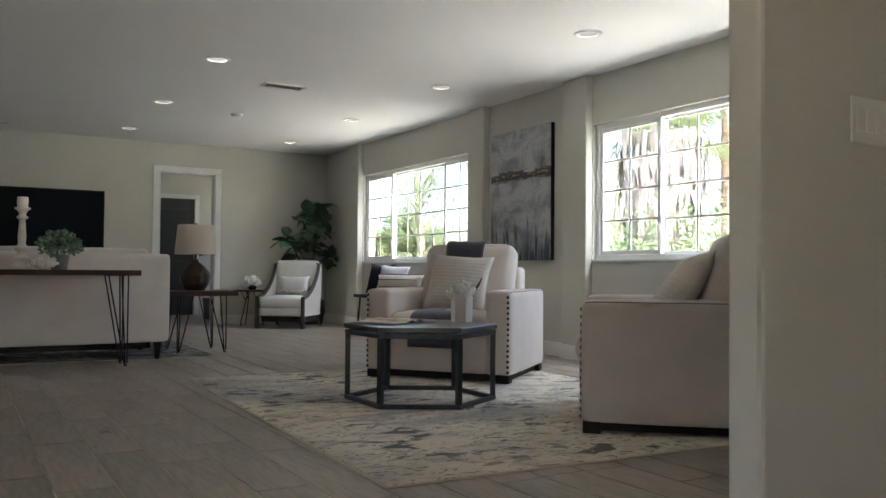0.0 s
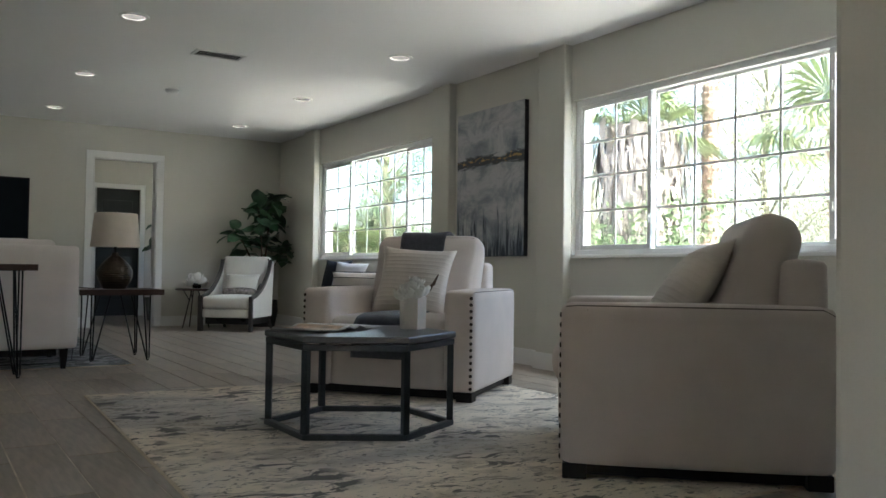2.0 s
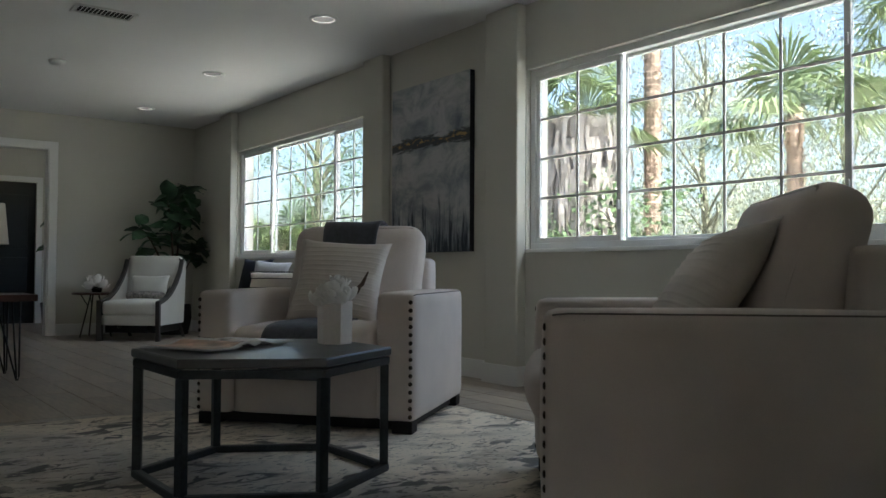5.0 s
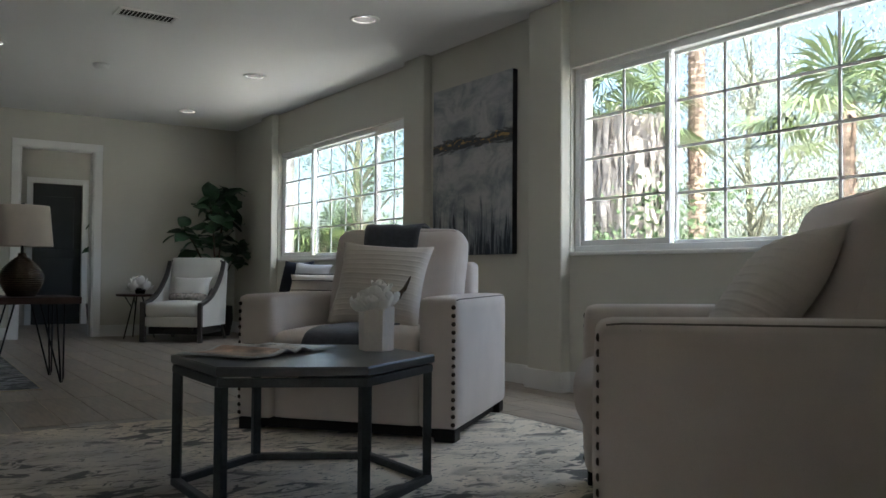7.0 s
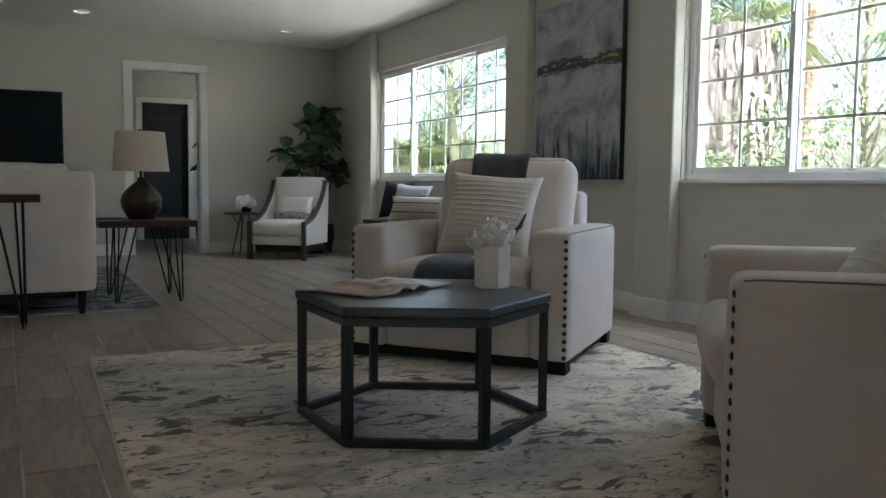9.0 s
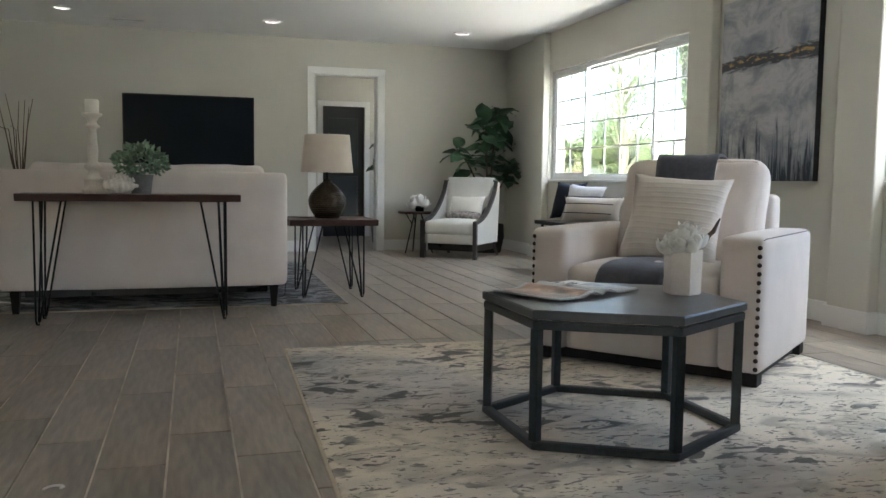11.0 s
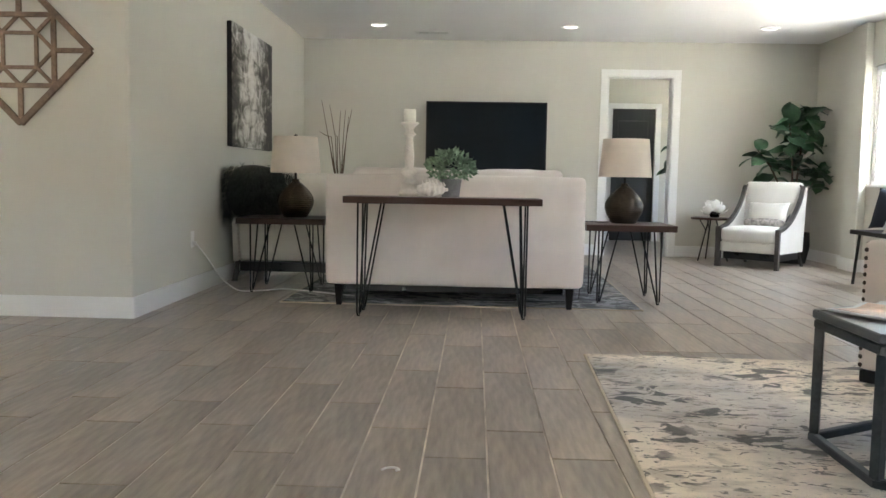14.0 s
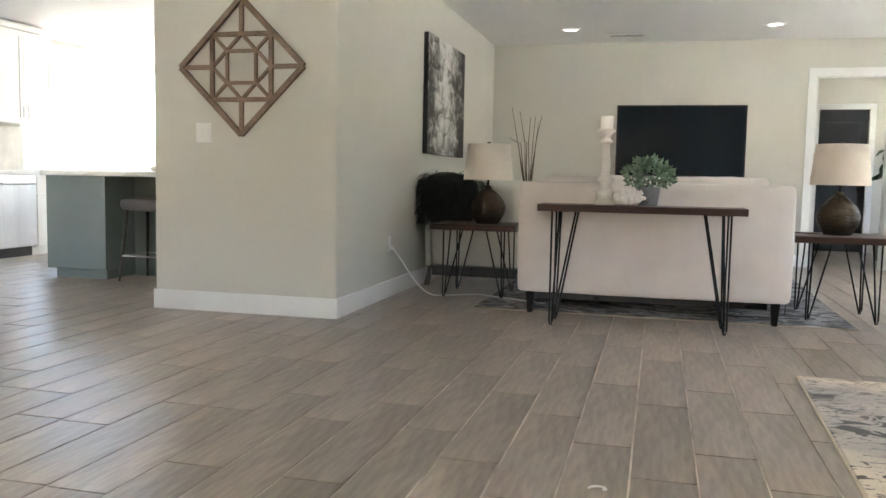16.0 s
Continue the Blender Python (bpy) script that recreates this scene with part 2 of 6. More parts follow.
# left wall and the wall with the wooden ornament
def prism(poly, z0, z1):
    bm = bmesh.new()
    lo, hi = [bm.verts.new((x, y, z0)) for x, y in poly], [bm.verts.new((x, y, z1)) for x, y in poly]
    bm.faces.new(lo)
    bm.faces.new(hi)
    for i in range(len(poly)):
        j = (i + 1) % len(poly)
        bm.faces.new((lo[i], lo[j], hi[j], hi[i]))
    return bm
corner = [(LEFT_X - 0.014 + 0.014 * math.sin(a), 6.464 - 0.014 * math.cos(a)) for a in (0, 0.39, 0.79, 1.18, 1.57)]
structure("wall_west", prism([(-2.885, 6.45)] + corner + [(LEFT_X, FAR_Y), (LEFT_X - 0.15, FAR_Y), (LEFT_X - 0.15, 6.60), (-2.885, 6.60)], 0, CEIL_Z), WALL, "pale greige painted wall turning a rounded corner", "wall")
# window wall
bm = bmesh.new()
for a, b in ((0.2, W1[0]), (W1[1], W2[0]), (W2[1], FAR_Y)):
    box(WIN_X, WIN_X + 0.2, a, b, 0, CEIL_Z, bm=bm)
for y0, y1, z0, z1 in (W1, W2):
    box(WIN_X, WIN_X + 0.2, y0, y1, 0, z0, bm=bm)
    box(WIN_X, WIN_X + 0.2, y0, y1, z1, CEIL_Z, bm=bm)
structure("wall_east", bm, WALL, "greige painted wall with two wide windows", "wall")
for y0, y1 in ((W1[1], 5.68), (7.03, W2[0]), (W2[1], 10.60)):
    structure("wall_pilaster", box(4.615, WIN_X - 0.001, y0, y1, 0, CEIL_Z, bevel=0.012), WALL, "shallow greige painted pilaster beside a window", "wall")
# wall that the walk starts behind
structure("wall_entry", box(1.46, 4.70, 0.94, 1.05, 0, CEIL_Z, bevel=0.014), WALL, "greige painted end of a partition wall with rounded edge", "wall")
# unseen enclosure: south wall with an opening added to let light in, kitchen walls
bm = box(-7.2, -2.6, -3.2, -3.0, 0, CEIL_Z)
box(-0.8, 4.9, -3.2, -3.0, 0, CEIL_Z, bm=bm)
box(-2.6, -0.8, -3.2, -3.0, 2.1, CEIL_Z, bm=bm)
box(-2.6, -0.8, -3.2, -3.0, 0, 0.8, bm=bm)
structure("wall_south", bm, WALL, "unseen greige wall behind the entry with an added window", "wall")
structure("wall_south_east", box(WIN_X, WIN_X + 0.2, -3.0, 0.2, 0, CEIL_Z), WALL, "plain greige wall", "wall")
bm = box(-7.2, -7.0, -3.0, 2.0, 0, CEIL_Z)
# the y 4 to 5.5 opening is added out of view as a light source
box(-7.2, -7.0, 2.0, 4.0, 0, CEIL_Z, bm=bm)
box(-7.2, -7.0, 4.0, 5.5, 2.15, CEIL_Z, bm=bm)
box(-7.2, -7.0, 4.0, 5.5, 0, 0.7, bm=bm)
box(-7.2, -7.0, 5.5, 9.9, 0, CEIL_Z, bm=bm)
box(-7.2, -7.0, 9.9, 13.1, 0, 0.95, bm=bm)
box(-7.2, -7.0, 9.9, 13.1, 2.5, CEIL_Z, bm=bm)
box(-7.2, -7.0, 13.1, 13.4, 0, CEIL_Z, bm=bm)
structure("wall_kitchen_west", bm, WALL, "white kitchen wall with a wide bright window", "wall")
# unseen wall; its wide opening is added to light the kitchen
bm = box(-7.0, -6.2, 13.2, 13.4, 0, CEIL_Z)
box(-6.2, -2.2, 13.2, 13.4, 0, 0.95, bm=bm)
box(-6.2, -2.2, 13.2, 13.4, 2.35, CEIL_Z, bm=bm)
box(-2.2, -1.55, 13.2, 13.4, 0, CEIL_Z, bm=bm)
box(-1.75, -1.55, FAR_Y + 0.15, 13.2, 0, CEIL_Z, bm=bm)
structure("wall_kitchen_north", bm, WALL, "unseen white kitchen wall with an added wide window", "wall")
# room behind the doorway
bm = box(1.0, 2.68, 14.3, 14.45, 0, CEIL_Z)
box(3.34, 4.9, 14.3, 14.45, 0, CEIL_Z, bm=bm)
box(2.68, 3.34, 14.3, 14.45, 2.03, CEIL_Z, bm=bm)
box(1.0, 1.15, FAR_Y + 0.15, 14.3, 0, CEIL_Z, bm=bm)
# side opening with no known window, added unseen to light this room
box(WIN_X, WIN_X + 0.2, FAR_Y + 0.15, 12.5, 0, CEIL_Z, bm=bm)
box(WIN_X, WIN_X + 0.2, 13.7, 14.3, 0, CEIL_Z, bm=bm)
box(WIN_X, WIN_X + 0.2, 12.5, 13.7, 2.1, CEIL_Z, bm=bm)
box(WIN_X, WIN_X + 0.2, 12.5, 13.7, 0, 0.9, bm=bm)
structure("wall_back_room", bm, WALL, "pale painted walls of the room behind the doorway", "wall")
DARKDOOR = mat("dark_painted_door", (0.035, 0.04, 0.042), 0.45, var=0.1, scale=4)
bm = box(2.68, 3.34, 14.36, 14.42, 0, 2.03)
d1 = structure("door_1", bm, DARKDOOR, "closed dark charcoal panelled inner door", "door")
bm = bmesh.new()
for za, zb in ((0.25, 0.95), (1.08, 1.85)):
    box(2.78, 3.24, 14.348, 14.362, za, zb, bevel=0.01, bm=bm)
part("door_panel", bm, DARKDOOR, d1)

# casings and baseboards
def casing(x0, x1, y, ztop, w=0.09, t=0.02, s=-1):
    bm = box(x0 - w, x0, y, y + s * t, 0, ztop, bevel=0.004)
    box(x1, x1 + w, y, y + s * t, 0, ztop, bevel=0.004, bm=bm)
    box(x0 - w, x1 + w, y, y + s * (t + 0.003), ztop, ztop + 0.078, bevel=0.004, bm=bm)
    return bm
structure("trim_doorway", casing(2.19, 2.975, FAR_Y, 2.19), TRIM, "white painted flat casing round the doorway", "trim")
bm = box(2.19, 2.205, FAR_Y + 0.001, FAR_Y + 0.149, 0, 2.175)
box(2.96, 2.975, FAR_Y + 0.001, FAR_Y + 0.149, 0, 2.175, bm=bm)
box(2.19, 2.975, FAR_Y + 0.001, FAR_Y + 0.149, 2.175, 2.19, bm=bm)
structure("trim_jamb", bm, TRIM, "white painted jamb lining of the doorway", "trim")
structure("trim_inner_door", casing(2.68, 3.34, 14.3, 2.03, w=0.08), TRIM, "white painted casing round the dark inner door", "trim")


def baseboard(x0, x1, y0, y1):
    structure("baseboard", box(x0, x1, y0, y1, 0, 0.135, bevel=0.004), TRIM, "tall white painted baseboard", "baseboard")
B = 0.016
baseboard(LEFT_X + B, 2.10, FAR_Y - B, FAR_Y)
baseboard(3.065, WIN_X - B, FAR_Y - B, FAR_Y)
baseboard(LEFT_X, LEFT_X + B, 6.45, FAR_Y)
baseboard(-2.885 - B, LEFT_X + B, 6.45 - B, 6.45 - 0.0005)
baseboard(-2.885 - B, -2.885, 6.45, 6.6)
for y0, y1 in ((1.05, W1[1] - 0.001), (5.681 + B, 7.029 - B), (W2[0] + 0.001 + B, W2[1] - 0.001 - B), (10.601 + B, FAR_Y)):
    baseboard(WIN_X - B, WIN_X, y0, y1)
for y0, y1 in ((W1[1], 5.68), (7.03, W2[0]), (W2[1], 10.60)):
    baseboard(4.615 - B, 4.615, y0 - B, y1 + B)
    baseboard(4.616, WIN_X, y0 - B, y0)
    baseboard(4.616, WIN_X, y1, y1 + B)
baseboard(1.46 - B, 1.46, 0.94 - B, 1.05 + B)
baseboard(1.461, 4.7, 0.94 - B, 0.94)
baseboard(1.461, 4.68, 1.05, 1.05 + B)


# windows: white vinyl, two sliding sashes beside a fixed light, bars between the panes
def window(name, y0, y1, z0, z1, m1, m2, label):
    w = thing(name, label, "window", kind="structure")
    X = WIN_X + 0.04
    bm = bmesh.new()
    f = 0.045
    box(X, X + 0.09, y0, y1, z0, z0 + f, bevel=0.004, bm=bm)
    box(X, X + 0.09, y0, y1, z1 - f, z1, bevel=0.004, bm=bm)
    box(X, X + 0.09, y0, y0 + f, z0 + f, z1 - f, bevel=0.004, bm=bm)
    box(X, X + 0.09, y1 - f, y1, z0 + f, z1 - f, bevel=0.004, bm=bm)
    part("window_frame", bm, VINYL, w)
    part("window_sill", box(WIN_X - 0.012, X, y0 + 0.001, y1 - 0.001, z0 - 0.02, z0 + 0.004, bevel=0.004), TRIM, w)
    for k, (a, b, cols, sash) in enumerate(((y0 + f, m1 + 0.02, 2, True), (m1 + 0.02, m2 - 0.02, 4, False), (m2 - 0.02, y1 - f, 2, True))):
        xs = X + (0.012 if sash else 0.05)
        s = 0.034 if sash else 0.02
        bm = bmesh.new()
        za, zb = z0 + f, z1 - f
        box(xs, xs + 0.03, a, b, za, za + s, bevel=0.003, bm=bm)
        box(xs, xs + 0.03, a, b, zb - s, zb, bevel=0.003, bm=bm)
        box(xs, xs + 0.03, a, a + s, za + s, zb - s, bevel=0.003, bm=bm)
        box(xs, xs + 0.03, b - s, b, za + s, zb - s, bevel=0.003, bm=bm)
        fr = part("sash" if sash else "fixed_light", bm, VINYL, w)
        bars = bmesh.new()
        for i in range(1, cols):
            yy = a + s + (b - a - 2 * s) * i / cols
            box(xs + 0.010, xs + 0.020, yy - 0.008, yy + 0.008, za + s, zb - s, bm=bars)
        for j in range(1, 4):
            zz = za + s + (zb - za - 2 * s) * j / 4
            box(xs + 0.0095, xs + 0.0205, a + s, b - s, zz - 0.008, zz + 0.008, bm=bars)
        part("glazing_bar", bars, VINYL, fr)
        pane = part("pane", box(xs + 0.013, xs + 0.017, a + s, b - s, za + s, zb - s), GLASS, fr)
        pane.visible_shadow = False
        if sash:
            yy = b - 0.017 if k == 0 else a + 0.017
            for zz in (za + 0.22, zb - 0.22):
                part("latch", box(xs - 0.014, xs + 0.001, yy - 0.009, yy + 0.009, zz - 0.03, zz + 0.03, bevel=0.004), VINYL, fr)
    return w


window("window_1", *W1, 3.149, 4.57, "wide white vinyl sliding window with grid bars")
window("window_2", *W2, 8.07, 9.47, "white vinyl sliding window with grid bars behind a bench")

# floor planks: near ones one by one, the rest joined
PW, PL, G = 0.2110, 0.917, 0.0070
def plank_mesh():
    me = bpy.data.meshes.new("plank")
    b2 = box(-PW / 2 + G / 2, PW / 2 - G / 2, -PL / 2 + G / 2, PL / 2 - G / 2, -0.004, 0.0005)
    top = [e for e in b2.edges if all(v.co.z > -0.001 for v in e.verts)]
    bmesh.ops.bevel(b2, geom=top, offset=0.0008, segments=1, affect='EDGES')
    b2.to_mesh(me)
    b2.free()
    me.materials.append(PLANK)
    return me
PLANKS = []
rngp = random.Random(4)
for c in range(-37, 21):
    cx = 0.440 + (c + 0.5) * PW
    off = 4.008 + {0: 0.0, 1: 0.307, -1: 0.307, -2: 0.63, -3: 0.0, -4: 0.29}.get(c, rngp.choice((0.0, 0.31, 0.61)) + rngp.uniform(-0.03, 0.03))
    for k in range(-8, 13):
        cy = off + (k + 0.5) * PL
        if -3.0 < cy < 16.0 and cx < 4.9:
            PLANKS.append((cx, cy))

# ---------- furnishing materials ----------
LINEN = mat("beige_linen", (0.60, 0.525, 0.475), 0.9, var=0.06, scale=5, fine=420, bump=0.25, sheen=0.2, dist=0.001)
CREAM = mat("cream_linen", (0.71, 0.645, 0.60), 0.9, var=0.06, scale=4, fine=360, bump=0.3, sheen=0.2, dist=0.001)
IVORY = mat("ivory_upholstery", (0.68, 0.66, 0.60), 0.85, var=0.04, scale=5, fine=380, bump=0.2, sheen=0.2, dist=0.001)
KNIT = mat("cream_pleated_cotton", (0.62, 0.56, 0.50), 0.95, var=0.06, scale=9, fine=260, bump=0.4, sheen=0.2, dist=0.001)
THROW = mat("charcoal_wool_throw", (0.055, 0.057, 0.068), 0.95, var=0.25, scale=40, fine=300, bump=0.6, sheen=0.3, dist=0.002)
DARKWOOD = mat("dark_stained_wood", (0.009, 0.007, 0.006), 0.48, spec=0.25, var=0.3, scale=6, fine=60, stretch=(1, 1, 0.2), bump=0.1)
WALNUT = mat("walnut_slab", (0.062, 0.030, 0.022), 0.36, var=0.35, scale=5, fine=50, stretch=(0.15, 1, 1), bump=0.15)
BLACKSTEEL = mat("black_steel_rod", (0.012, 0.012, 0.013), 0.45, metal=0.6, var=0.1, scale=10, bump=0.0)
HEXMETAL = mat("blue_grey_painted_metal", (0.036, 0.042, 0.045), 0.42, metal=0.35, var=0.3, scale=9, fine=70, bump=0.15)
HEXTOP = mat("slate_grey_table_top", (0.070, 0.075, 0.078), 0.30, metal=0.1, var=0.16, scale=4, fine=30, bump=0.12)
NAIL = mat("dark_bronze_nailhead", (0.06, 0.045, 0.035), 0.35, metal=0.9, var=0.2, scale=20, bump=0.0)
PIPING = mat("dark_seam_piping", (0.17, 0.145, 0.13), 0.8, var=0.1, scale=20, bump=0.0)
BRONZE = mat("hammered_bronze", (0.075, 0.055, 0.038), 0.22, metal=0.85, var=0.25, scale=40, fine=110, bump=0.3, dist=0.002)
SHADE = mat("oatmeal_linen_shade", (0.66, 0.58, 0.50), 0.95, var=0.05, scale=8, fine=400, bump=0.3, dist=0.001)
CERAMIC = mat("white_ceramic", (0.74, 0.69, 0.64), 0.5, var=0.05, scale=8, fine=80, bump=0.08)
PETAL = mat("white_petal", (0.86, 0.84, 0.79), 0.8, var=0.05, scale=20, bump=0.1)
TWIG = mat("brown_dry_twig", (0.10, 0.065, 0.045), 0.85, var=0.3, scale=20, bump=0.3)
LEAF = mat("glossy_dark_green_leaf", (0.018, 0.050, 0.022), 0.38, var=0.45, scale=7, fine=40, bump=0.2, rnd=0.35, island=True)
SAGE = mat("blue_green_leaflet", (0.19, 0.28, 0.185), 0.6, var=0.3, scale=12, rnd=0.35, island=True)
WHITEWOOD = mat("distressed_white_wood", (0.70, 0.65, 0.585), 0.75, var=0.08, scale=14, fine=70, bump=0.25)
WAX = mat("white_candle_wax", (0.86, 0.83, 0.76), 0.55, var=0.03, scale=10, bump=0.05)
GREYPOT = mat("grey_concrete_pot", (0.20, 0.20, 0.20), 0.85, var=0.2, scale=14, bump=0.3)
SHELLM = mat("white_shell", (0.72, 0.67, 0.61), 0.5, var=0.14, scale=18, fine=60, bump=0.3)
SCREEN = mat("dark_tv_screen", (0.007, 0.011, 0.016), 0.30, var=0.05, scale=2, bump=0.0, spec=0.12)
BEZEL = mat("black_tv_bezel", (0.010, 0.010, 0.011), 0.3, var=0.05, bump=0.0)
FUR = mat("black_green_fur", (0.026, 0.032, 0.031), 0.6, var=0.5, scale=30, bump=0.2, spec=0.35)
REDWOOD = mat("weathered_brown_wood", (0.20, 0.135, 0.095), 0.75, var=0.35, scale=7, fine=60, bump=0.3, rnd=0.2)
PLATE = mat("white_plastic_plate", (0.78, 0.78, 0.75), 0.3, var=0.02, bump=0.0)
NAVY = mat("navy_cotton", (0.012, 0.016, 0.028), 0.95, var=0.2, scale=20, bump=0.2)
CHAMBRAY = mat("pale_grey_cotton", (0.52, 0.52, 0.53), 0.95, var=0.08, scale=20, fine=300, bump=0.3)
BLACKDOT = mat("black_pompom_trim", (0.015, 0.015, 0.017), 0.95, var=0.2, bump=0.2)


def rug_mat(name, dark=False):
    """Ivory pile with broken grey and charcoal strokes."""
    m = bpy.data.materials.new(name)
    m.use_nodes = True
    N, L = m.node_tree.nodes, m.node_tree.links
    b = N["Principled BSDF"]
    tc = N.new("ShaderNodeTexCoord")

    def layer(stretch, scale, rot, lo, hi, distort=0.6, detail=5):
        mp = N.new("ShaderNodeMapping")
        mp.inputs["Scale"].default_value = stretch
        mp.inputs["Rotation"].default_value = (0, 0, rot)
        L.new(tc.outputs["Object"], mp.inputs[0])
        n = N.new("ShaderNodeTexNoise")
        n.inputs["Scale"].default_value, n.inputs["Detail"].default_value = scale, detail
        n.inputs["Distortion"].default_value = distort
        L.new(mp.outputs[0], n.inputs["Vector"])
        r = N.new("ShaderNodeMapRange")
        r.inputs["From Min"].default_value, r.inputs["From Max"].default_value = lo, hi
        L.new(n.outputs["Fac"], r.inputs[0])
        return r.outputs[0]

    def blend(fac, a, c, amount=1.0):
        mx = N.new("ShaderNodeMix")
        mx.data_type = 'RGBA'
        k = N.new("ShaderNodeMath")
        k.operation = 'MULTIPLY'
        k.inputs[1].default_value = amount
        L.new(fac, k.inputs[0])
        L.new(k.outputs[0], mx.inputs[0])
        if isinstance(a, tuple):
            mx.inputs[6].default_value = (*a, 1)
        else:
            L.new(a, mx.inputs[6])
        mx.inputs[7].default_value = (*c, 1)
        return mx.outputs[2]

    if dark:
        # dark streaked pile, its colour deepened further for the shade under the sofa
        col = blend(layer((1, 1.6, 1), 2.0, 0.3, 0.42, 0.60), (0.40, 0.40, 0.385), (0.12, 0.135, 0.15), 0.6)
        wide, narrow, ink = (0.30, 0.40), (0.485, 0.505), (0.010, 0.014, 0.018)
    else:
        col = blend(layer((1, 1.2, 1), 1.3, 0.3, 0.42, 0.62), (0.80, 0.70, 0.56), (0.52, 0.47, 0.40), 0.65)
        col = blend(layer((1, 1.5, 1), 0.9, 0.5, 0.52, 0.66, 0.8, 6), col, (0.17, 0.185, 0.205), 0.55)
        wide, narrow, ink = (0.46, 0.56), (0.540, 0.570), (0.014, 0.017, 0.022)
    col = blend(layer((1, 1.6, 1), 4.2, 0.1, 0.50, 0.66, 0.9, 9), col, (0.24, 0.20, 0.15), 0.55)
    strokes = layer((1, 1.55, 1), 6.0, -0.12, *narrow, 1.1, 10)
    cluster = layer((1, 1.4, 1), 1.9, 0.2, *wide, 0.5, 3)
    both = N.new("ShaderNodeMath")
    both.operation = 'MULTIPLY'
    L.new(strokes, both.inputs[0])
    L.new(cluster, both.inputs[1])
    col = blend(both.outputs[0], col, ink, 0.88)
    col = blend(layer((1, 2.2, 1), 13.0, 0.2, 0.585, 0.62, 2.0, 6), col, (0.06, 0.058, 0.055), 0.8)
    col = blend(layer((1, 1, 1), 160, 0, 0.35, 0.75, 0, 2), col, (0.34, 0.31, 0.27), 0.25)
    L.new(col, b.inputs["Base Color"])
    b.inputs["Roughness"].default_value = 0.95
    b.inputs["Sheen Weight"].default_value = 0.08
    n = N.new("ShaderNodeTexNoise")
    n.inputs["Scale"].default_value = 260
    L.new(tc.outputs["Object"], n.inputs["Vector"])
    bp = N.new("ShaderNodeBump")
    bp.inputs["Strength"].default_value, bp.inputs["Distance"].default_value = 0.5, 0.003
    L.new(n.outputs["Fac"], bp.inputs["Height"])
    L.new(bp.outputs[0], b.inputs["Normal"])
    return m


class Painter:
    """Small helper that layers brushed colour on a canvas."""

    def __init__(self, name):
        self.m = bpy.data.materials.new(name)
        self.m.use_nodes = True
        self.N, self.L = self.m.node_tree.nodes, self.m.node_tree.links
        self.tc = self.N.new("ShaderNodeTexCoord")
        sep = self.N.new("ShaderNodeSeparateXYZ")
        self.L.new(self.tc.outputs["Generated"], sep.inputs[0])
        self.across, self.up = sep.outputs[1], sep.outputs[2]

    def brush(self, stretch, scale, distort=0.5, detail=7, turn=0.0):
        mp = self.N.new("ShaderNodeMapping")
        mp.inputs["Scale"].default_value = stretch
        mp.inputs["Rotation"].default_value = (turn, 0, 0)
        self.L.new(self.tc.outputs["Object"], mp.inputs[0])
        n = self.N.new("ShaderNodeTexNoise")
        n.inputs["Scale"].default_value, n.inputs["Detail"].default_value = scale, detail
        n.inputs["Distortion"].default_value, n.inputs["Roughness"].default_value = distort, 0.62
        self.L.new(mp.outputs[0], n.inputs["Vector"])
        return n.outputs["Fac"]

    def calc(self, op, a, c=0.0):
        k = self.N.new("ShaderNodeMath")
        k.operation = op
        for i, v in enumerate((a, c)):
            if isinstance(v, (int, float)):
                k.inputs[i].default_value = v
            else:
                self.L.new(v, k.inputs[i])
        return k.outputs[0]

    def fade(self, v, lo, hi):
        r = self.N.new("ShaderNodeMapRange")
        r.inputs["From Min"].default_value, r.inputs["From Max"].default_value = lo, hi
        self.L.new(v, r.inputs[0])
        return r.outputs[0]

    def ramp(self, v, stops):
        r = self.N.new("ShaderNodeValToRGB")
        e = r.color_ramp.elements
        while len(e) < len(stops):
            e.new(0.5)
        for el, (p, c) in zip(e, stops):
            el.position, el.color = p, (*c, 1)
        self.L.new(v, r.inputs[0])
        return r.outputs[0]

    def over(self, col, c, fac, amount):
        mx = self.N.new("ShaderNodeMix")
        mx.data_type = 'RGBA'
        self.L.new(self.calc('MULTIPLY', fac, amount), mx.inputs[0])
        self.L.new(col, mx.inputs[6])
        mx.inputs[7].default_value = (*c, 1)
        return mx.outputs[2]

    def finish(self, col, relief):
        b = self.N["Principled BSDF"]
        self.L.new(col, b.inputs["Base Color"])
        b.inputs["Roughness"].default_value = 0.6
        bp = self.N.new("ShaderNodeBump")
        bp.inputs["Strength"].default_value, bp.inputs["Distance"].default_value = 0.35, 0.003
        self.L.new(relief, bp.inputs["Height"])
        self.L.new(bp.outputs[0], b.inputs["Normal"])
        return self.m


